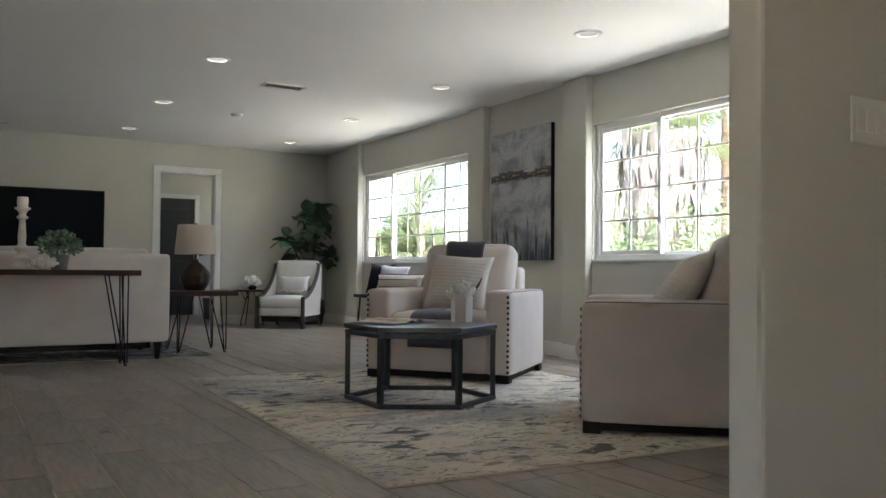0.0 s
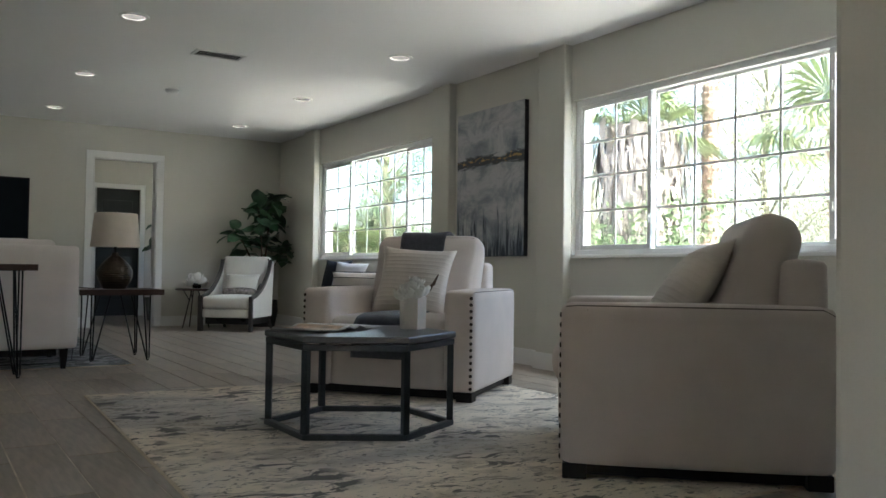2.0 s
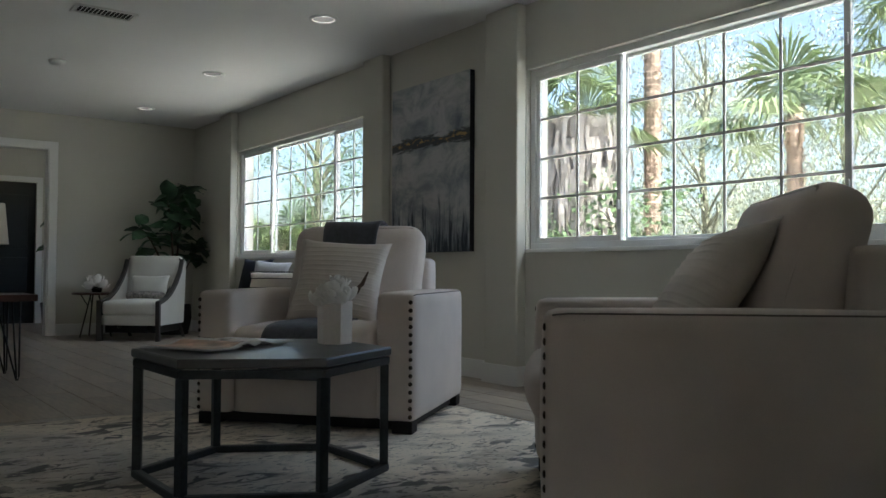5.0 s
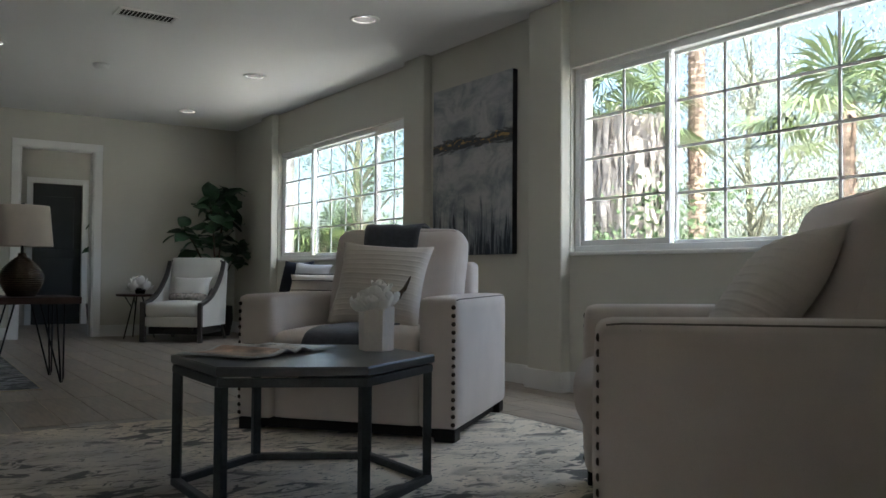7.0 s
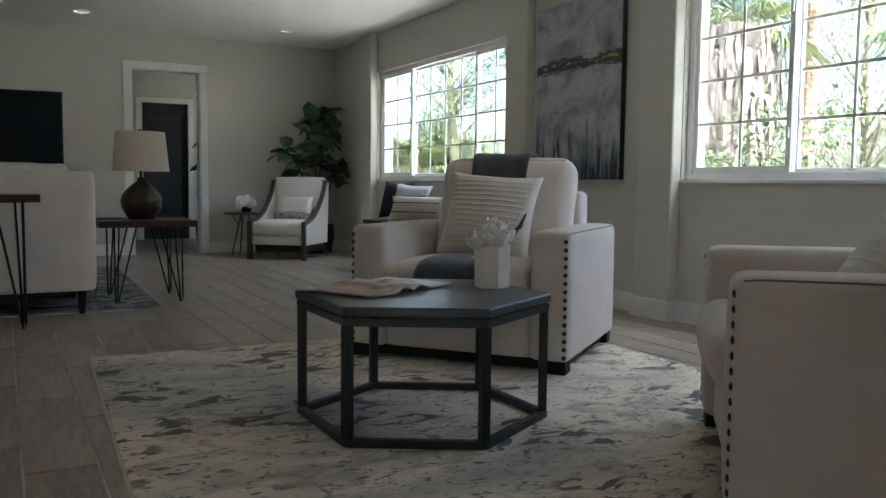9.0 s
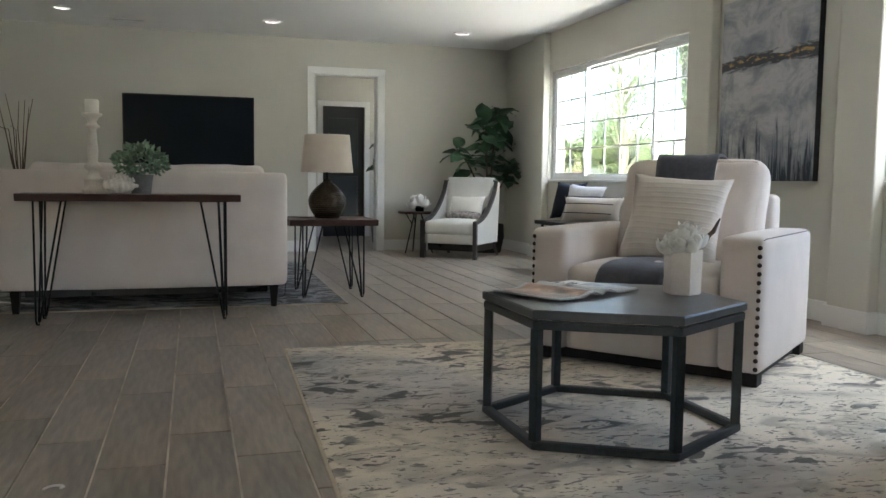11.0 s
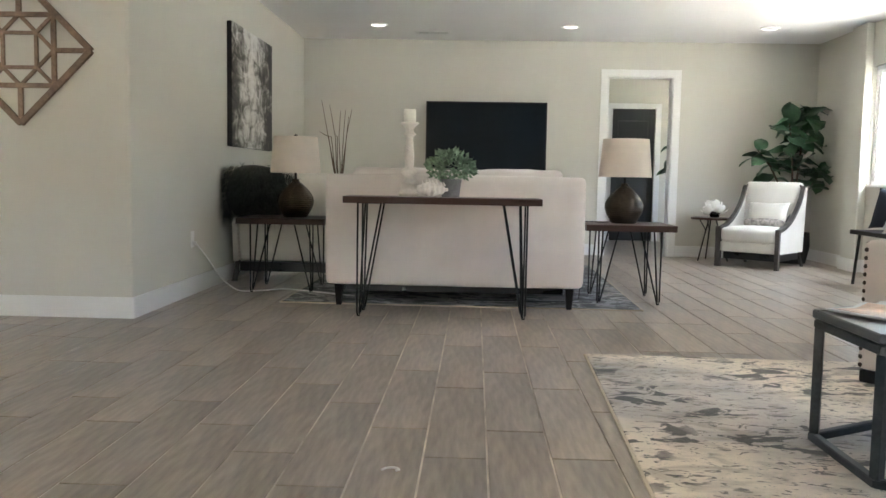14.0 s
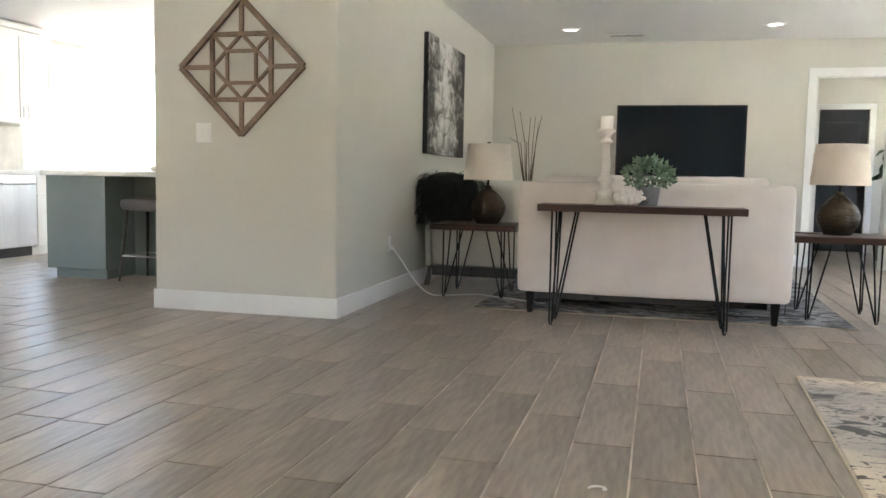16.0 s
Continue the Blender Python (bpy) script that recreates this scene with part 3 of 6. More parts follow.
def seascape_mat():
    """Pale blue-grey clouds, a dark and gold band, blue drips at the foot."""
    p = Painter("blue_grey_abstract")
    cloud = p.brush((1, 1.0, 1.7), 3.0, 0.5, 9)
    col = p.ramp(cloud, [(0.28, (0.15, 0.18, 0.215)), (0.43, (0.30, 0.32, 0.345)), (0.57, (0.50, 0.50, 0.505)), (0.72, (0.36, 0.38, 0.405))])
    col = p.over(col, (0.11, 0.14, 0.18), p.fade(p.brush((1, 1.5, 0.9), 2.2, 0.4, 7), 0.58, 0.70), 0.8)
    drip = p.brush((1, 8.0, 0.8), 3.0, 0.5, 8)
    reach = p.calc('SUBTRACT', drip, p.calc('MULTIPLY', p.up, 0.78))
    col = p.over(col, (0.10, 0.13, 0.17), p.fade(reach, 0.32, 0.42), 0.55)
    col = p.over(col, (0.014, 0.024, 0.040), p.fade(reach, 0.42, 0.49), 0.92)
    flat = p.brush((1, 1.8, 9.0), 3.0, 0.6, 6)
    off = p.calc('SUBTRACT', p.calc('ADD', p.up, p.calc('MULTIPLY', p.calc('SUBTRACT', cloud, 0.5), 0.07)), 0.645)
    gap = p.calc('ADD', p.calc('ABSOLUTE', off), p.calc('MULTIPLY', p.calc('SUBTRACT', flat, 0.5), 0.10))
    col = p.over(col, (0.028, 0.036, 0.038), p.fade(gap, 0.040, 0.026), 0.92)
    gold = p.fade(p.calc('ADD', p.calc('ABSOLUTE', p.calc('SUBTRACT', off, 0.008)), p.calc('MULTIPLY', p.calc('SUBTRACT', p.brush((1, 3.0, 9.0), 4.5), 0.5), 0.16)), 0.006, -0.006)
    col = p.over(col, (0.46, 0.29, 0.11), gold, 0.9)
    return p.finish(col, drip)


def waterfall_mat():
    """A broken white band of daubs down the middle of a dark ground."""
    p = Painter("black_white_abstract")
    daub = p.brush((1, 1.5, 3.4), 2.0, 1.2, 8)
    mass = p.brush((1, 1.4, 1.0), 3.2, 0.6, 5)
    mid = p.calc('SUBTRACT', 1.0, p.calc('MULTIPLY', p.calc('ABSOLUTE', p.calc('SUBTRACT', p.across, 0.46)), 2.0))
    v = p.calc('ADD', p.calc('MULTIPLY', mid, 0.55), p.calc('MULTIPLY', daub, 1.3))
    v = p.calc('ADD', v, p.calc('MULTIPLY', mass, 1.4))
    v = p.calc('ADD', v, p.calc('MULTIPLY', p.up, 0.16))
    col = p.ramp(p.calc('SUBTRACT', v, 1.23), [(0.22, (0.018, 0.017, 0.015)), (0.38, (0.085, 0.078, 0.066)), (0.52, (0.27, 0.26, 0.235)), (0.72, (0.60, 0.585, 0.55)), (0.90, (0.72, 0.71, 0.68))])
    return p.finish(col, daub)


RUG = rug_mat("abstract_rug_pile")
RUG_DARK = rug_mat("dark_abstract_rug_pile", True)
RUGEDGE = mat("rug_binding", (0.55, 0.47, 0.35), 0.95, var=0.1, bump=0.2)
CANVAS1 = seascape_mat()
CANVAS2 = waterfall_mat()
CANVAS_EDGE = mat("dark_canvas_edge", (0.02, 0.02, 0.024), 0.8, var=0.1, bump=0.1)


def rot(x=0, y=0, z=0):
    return Euler((radians(x), radians(y), radians(z))).to_matrix()


# ---------- rugs ----------
def rug(name, cx, cy, w, d, turn, label, pile):
    r = thing(name, label, "rug", pose(cx, cy, 0, 0, 0, turn))
    part("pile_field", box(-w / 2 + 0.012, w / 2 - 0.012, -d / 2 + 0.012, d / 2 - 0.012, 0.0005, 0.012, bevel=0.004), pile, r)
    part("binding", box(-w / 2, w / 2, -d / 2, d / 2, 0.0004, 0.009, bevel=0.004), RUGEDGE, r)
    return r


rug("area_rug", 2.436, 3.937, 2.62, 3.41, -1.8, "ivory area rug with broken grey and charcoal strokes", RUG)
rug("area_rug", 0.52, 8.75, 2.60, 3.05, -0.6, "grey and black streaked rug under the sofa", RUG_DARK)


# ---------- armchairs ----------
def armchair():
    c = thing("armchair", "beige linen club armchair with bronze nailheads and dark block feet", "armchair", group="club armchairs")
    W, A, D, H = 1.133, 0.195, 0.978, 0.655
    part("seat_base", puff(0, 0.48, 0.188, W - 2 * A + 0.01, 0.90, 0.265, 0.02, n=5), LINEN, c, smooth=True)
    for s in (-1, 1):
        a = part("arm", puff(s * (W - A) / 2, D / 2, (H + 0.055) / 2, A, D, H - 0.055, 0.036, (0.006, 0.010, 0.006), n=14), LINEN, c, smooth=True)
        out = s * W / 2
        part("piping", tube([(out - s * 0.012, 0.02, H - 0.012), (out - s * 0.010, 0.06, H - 0.008), (out - s * 0.010, D - 0.05, H - 0.008), (out - s * 0.010, D - 0.01, H - 0.03)], 0.0028, 6), PIPING, a)
        for i in range(15):
            z = 0.082 + i * 0.0378
            part("nailhead", lathe([(0.0, 0.0), (0.0112, 0.0), (0.0100, 0.003), (0.0062, 0.0052), (0.0, 0.006)], 10, caps=False), NAIL, a, smooth=True).matrix_local = pose(out - s * 0.022, 0.0015, z, 90, 0, s * 8)
        for i in range(9):
            part("nailhead", lathe([(0.0, 0.0), (0.0030, 0.0), (0.0024, 0.001), (0.0, 0.0014)], 6, caps=False), NAIL, a, smooth=True).matrix_local = pose(out - s * 0.003, 0.10 + i * 0.09, H - 0.026, 90, 0, s * 90)
    part("seat_cushion", puff(0, 0.325, 0.40, W - 2 * A - 0.012, 0.70, 0.17, 0.055, (0.0, 0.025, 0.022), n=10, wob=0.003), LINEN, c, smooth=True)
    part("back_frame", puff(0, 0.905, 0.445, W - 2 * A + 0.07, 0.17, 0.77, 0.035, (0, 0.015, 0.01), n=8), LINEN, c, smooth=True)
    bc = part("back_cushion", puff(0, 0.750, 0.712, W - 2 * A + 0.02, 0.20, 0.60, 0.085, (0.0, 0.035, 0.012), n=18, wob=0.004, m=rot(-17)), LINEN, c, smooth=True)
    seam = [rot(-17) @ Vector((s * 0.352, -0.075, z)) + Vector((0, 0.750, 0.712)) for s, z in ((-1, -0.2), (-1, 0.22), (-0.94, 0.275), (0.94, 0.275), (1, 0.22), (1, -0.2))]
    part("seam", tube(seam, 0.004, 6), LINEN, bc)
    part("plinth", box(-W / 2 + 0.05, W / 2 - 0.05, 0.05, D - 0.05, 0.012, 0.060), DARKWOOD, c)
    for sx in (-1, 1):
        for y in (0.055, D - 0.055):
            part("foot", box(sx * (W / 2 - 0.065) - 0.05, sx * (W / 2 - 0.065) + 0.05, y - 0.045, y + 0.045, 0.0, 0.058, bevel=0.005), DARKWOOD, c)
    return c


chair_a = armchair()
CH1 = pose(2.717, 4.758, 0.0125, 0, 0, -51.3)
CH2 = pose(2.740, 3.136, 0.0125, 0, 0, -132.1)
chair_a.matrix_world = CH1
copy_thing(chair_a, CH2)


def scatter(name, label, w, h, d, material, m, rows=0, seed=0):
    p = part(name, pillow(w, h, d, rows=rows, seed=seed), material, smooth=True)
    p.matrix_world = m
    return tagged(p, label, "cushion")


scatter("cushion", "cream pleated square cushion on the armchair seat", 0.52, 0.48, 0.17, KNIT, CH1 @ pose(0.0, 0.475, 0.70, -22, 3, 0), rows=16, seed=1)
scatter("cushion", "cream pleated square cushion leaning in the armchair", 0.56, 0.53, 0.18, KNIT, CH2 @ pose(0.05, 0.500, 0.685, -36, -3, 4), rows=16, seed=5)


def ribbon(path, width, thick, material, nx=10, wob=0.006):
    """A folded cloth strip along a path in the yz plane."""
    bm = bmesh.new()
    pts = [Vector((0, y, z)) for y, z in path]
    fine = []
    for a, b in zip(pts, pts[1:]):
        k = max(1, int((b - a).length / 0.03))
        fine += [a.lerp(b, i / k) for i in range(k)]
    fine.append(pts[-1])
    for _ in range(3):
        fine = [fine[0]] + [(fine[i - 1] + 2 * fine[i] + fine[i + 1]) / 4 for i in range(1, len(fine) - 1)] + [fine[-1]]
    top, bot = [], []
    for i, p in enumerate(fine):
        t = (fine[min(i + 1, len(fine) - 1)] - fine[max(i - 1, 0)]).normalized()
        nrm = Vector((0, -t.z, t.y))
        r1, r2 = [], []
        for j in range(nx + 1):
            x = (j / nx - 0.5) * width * (1 + 0.06 * math.sin(i * 0.25))
            q = p + Vector((x, 0, 0)) + nrm * (wob * noise.noise(Vector((x * 9, i * 0.16, 3))) + wob)
            r1.append(bm.verts.new(q + nrm * thick))
            r2.append(bm.verts.new(q))
        top.append(r1)
        bot.append(r2)
    n = len(fine)
    for i in range(n - 1):
        for j in range(nx):
            bm.faces.new((top[i][j], top[i][j + 1], top[i + 1][j + 1], top[i + 1][j]))
            bm.faces.new((bot[i][j], bot[i + 1][j], bot[i + 1][j + 1], bot[i][j + 1]))
        bm.faces.new((top[i][0], top[i + 1][0], bot[i + 1][0], bot[i][0]))
        bm.faces.new((top[i][nx], bot[i][nx], bot[i + 1][nx], top[i + 1][nx]))
    for i in (0, n - 1):
        for j in range(nx):
            bm.faces.new((top[i][j], bot[i][j], bot[i][j + 1], top[i][j + 1]))
    return bm


th = part("throw_blanket", ribbon([(0.945, 0.78), (0.955, 0.93), (0.93, 0.997), (0.84, 1.036), (0.735, 1.063), (0.690, 1.027), (0.635, 0.84), (0.565, 0.65), (0.49, 0.54), (0.40, 0.518), (0.10, 0.518), (-0.045, 0.50), (-0.085, 0.42), (-0.075, 0.24)], 0.33, 0.012, THROW, wob=0.010), THROW, smooth=True)
th.matrix_world = CH1 @ pose(-0.02, 0, 0)
tagged(th, "charcoal wool throw draped over the armchair back and seat", "blanket")


# ---------- hexagonal coffee table ----------
def hexring(R, w, z0, z1, m, parent, name):
    for k in range(6):
        a0, a1 = radians(90 + 60 * k), radians(150 + 60 * k)
        p0, p1 = Vector((math.cos(a0), math.sin(a0), 0)), Vector((math.cos(a1), math.sin(a1), 0))
        bm = bmesh.new()
        vs = [bm.verts.new((q * r) + Vector((0, 0, z))) for z in (z0, z1) for q, r in ((p0, R), (p1, R), (p1, R - w), (p0, R - w))]
        for f in ((0, 1, 2, 3), (4, 5, 6, 7), (0, 1, 5, 4), (1, 2, 6, 5), (2, 3, 7, 6), (3, 0, 4, 7)):
            bm.faces.new([vs[i] for i in f])
        bmesh.ops.bevel(bm, geom=bm.edges[:], offset=0.003, segments=2, affect='EDGES')
        part(name, bm, m, parent)


ht = thing("coffee_table", "hexagonal slate-grey coffee table with a metal frame", "coffee table", pose(2.200, 4.051, 0.0125, 0, 0, 0.5))
bm = lathe([(0.0, 0.436), (0.470, 0.436), (0.476, 0.440), (0.476, 0.462), (0.471, 0.467), (0.0, 0.467)], 6, caps=False)
bmesh.ops.rotate(bm, verts=bm.verts[:], cent=(0, 0, 0), matrix=rot(0, 0, 30))
bmesh.ops.remove_doubles(bm, verts=bm.verts[:], dist=0.0005)
part("tabletop", bm, HEXTOP, ht)
hexring(0.471, 0.036, 0.402, 0.430, HEXMETAL, ht, "apron")
hexring(0.471, 0.036, 0.0, 0.028, HEXMETAL, ht, "stretcher")
for k in range(6):
    a = radians(90 + 60 * k)
    lg = part("leg", box(-0.0155, 0.0155, -0.0155, 0.0155, 0.027, 0.403, bevel=0.002), HEXMETAL, ht)
    lg.matrix_local = pose(0.450 * math.cos(a), 0.450 * math.sin(a), 0, 0, 0, 90 + 60 * k)
part("spacer", lathe([(0.36, 0.430), (0.36, 0.436)], 6), HEXMETAL, ht)
TT = 0.0125 + 0.467

vs_ = thing("flower_vase", "faceted white ceramic vase on the coffee table", "vase", pose(2.505, 4.060, TT, 0, 0, 20))
part("vessel", lathe([(0.0, 0.0), (0.062, 0.0), (0.068, 0.004), (0.071, 0.168), (0.066, 0.170), (0.062, 0.02), (0.0, 0.02)], 6, caps=False), CERAMIC, vs_)
rngf = random.Random(3)


def bloom(r, n, seed):
    """A full flower head: layers of cupped, ruffled petals."""
    g = random.Random(seed)
    bm = bmesh.new()
    for layer in range(3):
        rl = r * (0.45 + 0.27 * layer)
        for k in range(4 + layer):
            a0 = 2 * math.pi * (k + 0.37 * layer) / (4 + layer) + g.uniform(-0.2, 0.2)
            half, top = 0.75 - 0.08 * layer, radians(18 + 26 * layer + g.uniform(-8, 8))
            rows_ = []
            for i in range(6):
                th = radians(165) + (top - radians(165)) * i / 5
                row = []
                for j in range(6):
                    v = j / 2.5 - 1
                    az = a0 + v * half * math.sin(math.pi * (0.25 + 0.6 * i / 5))
                    rr = rl * (1 + (0.10 * layer + 0.12) * (i / 5) ** 3 + 0.05 * math.sin(v * 5 + k + i))
                    row.append(bm.verts.new((rr * math.sin(th) * math.cos(az), rr * math.sin(th) * math.sin(az), rl * 0.9 * math.cos(th) - 0.10 * r * abs(v) ** 2 * (i / 5))))
                rows_.append(row)
            for i in range(5):
                for j in range(5):
                    bm.faces.new((rows_[i][j], rows_[i][j + 1], rows_[i + 1][j + 1], rows_[i + 1][j]))
    return bm


for k, (dx, dy, dz, r) in enumerate(((-0.02, 0.0, 0.255, 0.062), (0.045, -0.035, 0.24, 0.055), (-0.075, -0.02, 0.235, 0.058), (0.01, 0.05, 0.24, 0.055), (-0.03, -0.06, 0.225, 0.05), (-0.10, 0.03, 0.215, 0.045), (0.03, -0.01, 0.285, 0.045))):
    part("flower", bloom(r * 0.8, 13, k), PETAL, vs_, "white peony bloom", smooth=True).matrix_local = pose(dx * 0.72, dy * 0.72, dz - 0.034, rngf.uniform(-25, 25), rngf.uniform(-25, 25), 0)
part("twig", tube([(0.02, 0, 0.10), (0.06, -0.02, 0.19), (0.11, -0.05, 0.235), (0.135, -0.06, 0.285)], 0.006, 6, radii=[0.004, 0.005, 0.009, 0.003]), TWIG, vs_, "dark curled twig")
part("twig", tube([(0.01, 0.01, 0.10), (0.07, 0.0, 0.17), (0.12, -0.02, 0.20), (0.10, -0.05, 0.23)], 0.004, 6), TWIG, vs_)

PAPER = mat("glossy_magazine_paper", (0.52, 0.52, 0.51), 0.35, var=0.04, scale=8, bump=0.03)
PHOTO = mat("printed_photo", (0.11, 0.075, 0.06), 0.35, var=0.7, scale=9, fine=30, bump=0.0, tint=(0.36, 0.22, 0.15))
PHOTO2 = mat("printed_grey_photo", (0.12, 0.12, 0.12), 0.35, var=0.7, scale=14, fine=30, bump=0.0, tint=(0.35, 0.33, 0.31))
mg = thing("magazine", "open glossy magazine with printed photographs lying on the table", "magazine", pose(2.085, 4.185, TT, 0, 0, 27.5) @ Matrix.Diagonal((1.10, 1.08, 1.0, 1.0)))


def page_sheet(s, x0, x1, y0, y1, lift, nx=12):
    """A curved page surface from the spine outwards."""
    def zf(x):
        u = abs(x) / 0.23
        return 0.006 + 0.018 * math.exp(-((u - 0.18) / 0.16) ** 2) + 0.008 * u
    bm = bmesh.new()
    cols_ = []
    for i in range(nx + 1):
        x = x0 + (x1 - x0) * i / nx
        cols_.append([bm.verts.new((s * x, y, zf(x) + lift - d)) for y, d in ((y0, 0), (y1, 0), (y1, 0.0008), (y0, 0.0008))])
    for A_, B_ in zip(cols_, cols_[1:]):
        for j in range(4):
            bm.faces.new((A_[j], A_[(j + 1) % 4], B_[(j + 1) % 4], B_[j]))
    bm.faces.new(cols_[0])
    bm.faces.new(cols_[-1])
    return bm


for s in (-1, 1):
    for k in range(3):
        part("page", page_sheet(s, 0.0, 0.228 - 0.004 * k, -0.15 + 0.002 * k, 0.15, -0.0022 * (2 - k)), PAPER, mg, smooth=False)
    pg = part("printed_photo", page_sheet(s, 0.02, 0.20, -0.13, 0.05 if s > 0 else 0.13, 0.0012), PHOTO if s < 0 else PHOTO2, mg)
bm = bmesh.new()
for i, y in enumerate((0.075, 0.095, 0.115)):
    bm2 = page_sheet(1, 0.04, 0.17 - 0.03 * (i == 2), y, y + 0.008, 0.0012)
    me = bpy.data.meshes.new("t")
    bm2.to_mesh(me)
    bm2.free()
    bm.from_mesh(me)
part("printed_text", bm, BLACKDOT, mg)

# ---------- sofa and the tables behind it ----------
sf = thing("sofa", "cream linen sofa on dark tapered wooden feet", "sofa", pose(0.455, 7.15, 0.0))
SW = 1.82
part("back", puff(0, 0.12, 0.545, SW, 0.24, 0.78, 0.035, (0.004, 0.012, 0.004), n=12, wob=0.003), CREAM, sf, smooth=True)
for s in (-1, 1):
    part("arm", puff(s * (SW / 2 - 0.09), 0.56, 0.40, 0.18, 0.72, 0.49, 0.035, (0.006, 0.006, 0.006), n=8), CREAM, sf, smooth=True)
part("seat_base", puff(0, 0.53, 0.25, SW - 0.37, 0.70, 0.20, 0.02, n=5), CREAM, sf, smooth=True)
for s in (-1, 1):
    part("seat_cushion", puff(s * 0.362, 0.57, 0.42, 0.715, 0.70, 0.16, 0.05, (0, 0.02, 0.025), n=8, wob=0.003), CREAM, sf, smooth=True)
    part("back_cushion", puff(s * 0.375 + 0.01, 0.31, 0.728, 0.775, 0.22, 0.50, 0.05, (0, 0.04, 0.008), n=12, wob=0.014, m=rot(7)), CREAM, sf, smooth=True)
# added black block that stands in for the shade under the sofa
part("shade_block", box(-SW / 2 + 0.12, SW / 2 - 0.12, 0.22, 0.84, 0.085, 0.152), BEZEL, sf, "black block standing in for shade under the sofa")
for s in (-1, 1):
    for y in (0.075, 0.86):
        bm = lathe([(0.024, 0.0), (0.026, 0.004), (0.042, 0.155)], 4)
        bmesh.ops.rotate(bm, verts=bm.verts[:], cent=(0, 0, 0), matrix=rot(0, 0, 45))
        part("foot", bm, DARKWOOD, sf).matrix_local = pose(s * (SW / 2 - 0.09), y, 0.012 if y > 0.2 else 0.0)


def hairpin(h, sx, sy, spread=0.15):
    """One bent-rod leg: foot at the origin, three rods up to a small plate; sx, sy point to the table's middle."""
    bm = tube([(0.0, 0, h), (0.0, 0, 0.03), (sx * 0.006, 0, 0.008), (sx * 0.016, 0, 0.006), (sx * 0.022, 0, 0.03), (sx * spread, sy * 0.02, h)], 0.0062, 8)
    tube([(sx * 0.014, sy * 0.008, 0.02), (sx * 0.04, sy * 0.07, h)], 0.0062, 8, bm=bm)
    box(min(0, sx * (spread + 0.01)) - 0.012, max(0, sx * (spread + 0.01)) + 0.012, min(0, sy * 0.085) - 0.012, max(0, sy * 0.085) + 0.012, h - 0.003, h, bm=bm)
    return bm


def slab_table(name, label, category, w, d, h, t, m, inset=0.09, group=""):
    """A walnut slab on four bent-rod legs; origin at the middle of the footprint."""
    tb = thing(name, label, category, m, group)
    bm = bmesh.new()
    n = 14
    xs = [-w / 2 + w * i / n for i in range(n + 1)]
    g = {}
    for i, x in enumerate(xs):
        wob = 0.006 * noise.noise(Vector((x * 5, 1.0, h * 9)))
        for j, (y, z) in enumerate(((-d / 2 + wob, h - 0.004), (-d / 2 + 0.005 + wob, h), (d / 2 - 0.005, h), (d / 2, h - 0.004), (d / 2 - 0.004, h - t), (-d / 2 + 0.008 + wob, h - t))):
            g[i, j] = bm.verts.new((x, y, z))
    for i in range(n):
        for j in range(6):
            bm.faces.new((g[i, j], g[i, (j + 1) % 6], g[i + 1, (j + 1) % 6], g[i + 1, j]))
    bm.faces.new([g[0, j] for j in range(6)])
    bm.faces.new([g[n, j] for j in range(6)])
    part("tabletop", bm, WALNUT, tb, "walnut slab top")
    for sx in (-1, 1):
        for sy in (-1, 1):
            part("hairpin_leg", hairpin(h - t, -sx, -sy), BLACKSTEEL, tb, smooth=True).matrix_local = pose(sx * (w / 2 - inset), sy * (d / 2 - 0.06), 0)
    return tb


slab_table("console_table", "narrow walnut console table on black hairpin legs behind the sofa", "console table", 1.28, 0.36, 0.79, 0.044, pose(0.385, 6.84, 0))
slab_table("end_table", "square walnut end table on black hairpin legs beside the sofa", "end table", 0.66, 0.60, 0.595, 0.046, pose(1.745, 7.75, 0.0), inset=0.10, group="end tables")
slab_table("end_table", "walnut end table on hairpin legs near the wall outlet", "end table", 0.69, 0.58, 0.585, 0.046, pose(-0.90, 7.96, 0), inset=0.10, group="end tables")


def table_lamp(m, label):
    lp = thing("table_lamp", label, "lamp", m, "bronze table lamps")
    prof = [(0.0, 0.0), (0.088, 0.0), (0.095, 0.006)]
    for i in range(54):
        u = (i + 1) / 55
        z = 0.006 + u * 0.278
        r = 0.090 + 0.056 * math.sin(min(1.0, u * 1.25) * math.pi * 0.62) if u < 0.45 else 0.146 - 0.118 * ((u - 0.45) / 0.55) ** 1.8
        r = 0.093 + 0.053 * math.sin(u / 0.45 * math.pi / 2) if u < 0.45 else r
        prof.append((r + (0.0035 if i % 3 == 0 else -0.0018), z))
    prof += [(0.026, 0.292), (0.030, 0.30), (0.018, 0.306), (0.0, 0.307)]
    part("base", lathe(prof, 40, caps=False), BRONZE, lp, "ribbed hammered bronze jug base", smooth=True)
    part("neck", lathe([(0.010, 0.305), (0.010, 0.62)], 12), DARKWOOD, lp)
    part("shade", lathe([(0.200, 0.352), (0.172, 0.638), (0.169, 0.638), (0.197, 0.352), (0.200, 0.352)], 48, caps=False), SHADE, lp, "oatmeal linen drum shade", smooth=True)
    bm = tube([(0.17, 0, 0.628), (-0.17, 0, 0.628)], 0.003, 6)
    tube([(0, 0.17, 0.628), (0, -0.17, 0.628)], 0.003, 6, bm=bm)
    part("spider", bm, BLACKSTEEL, lp)
    part("finial", lathe([(0.0, 0.62), (0.012, 0.62), (0.018, 0.645), (0.012, 0.655), (0.0, 0.658)], 12, caps=False), DARKWOOD, lp, smooth=True)
    return lp


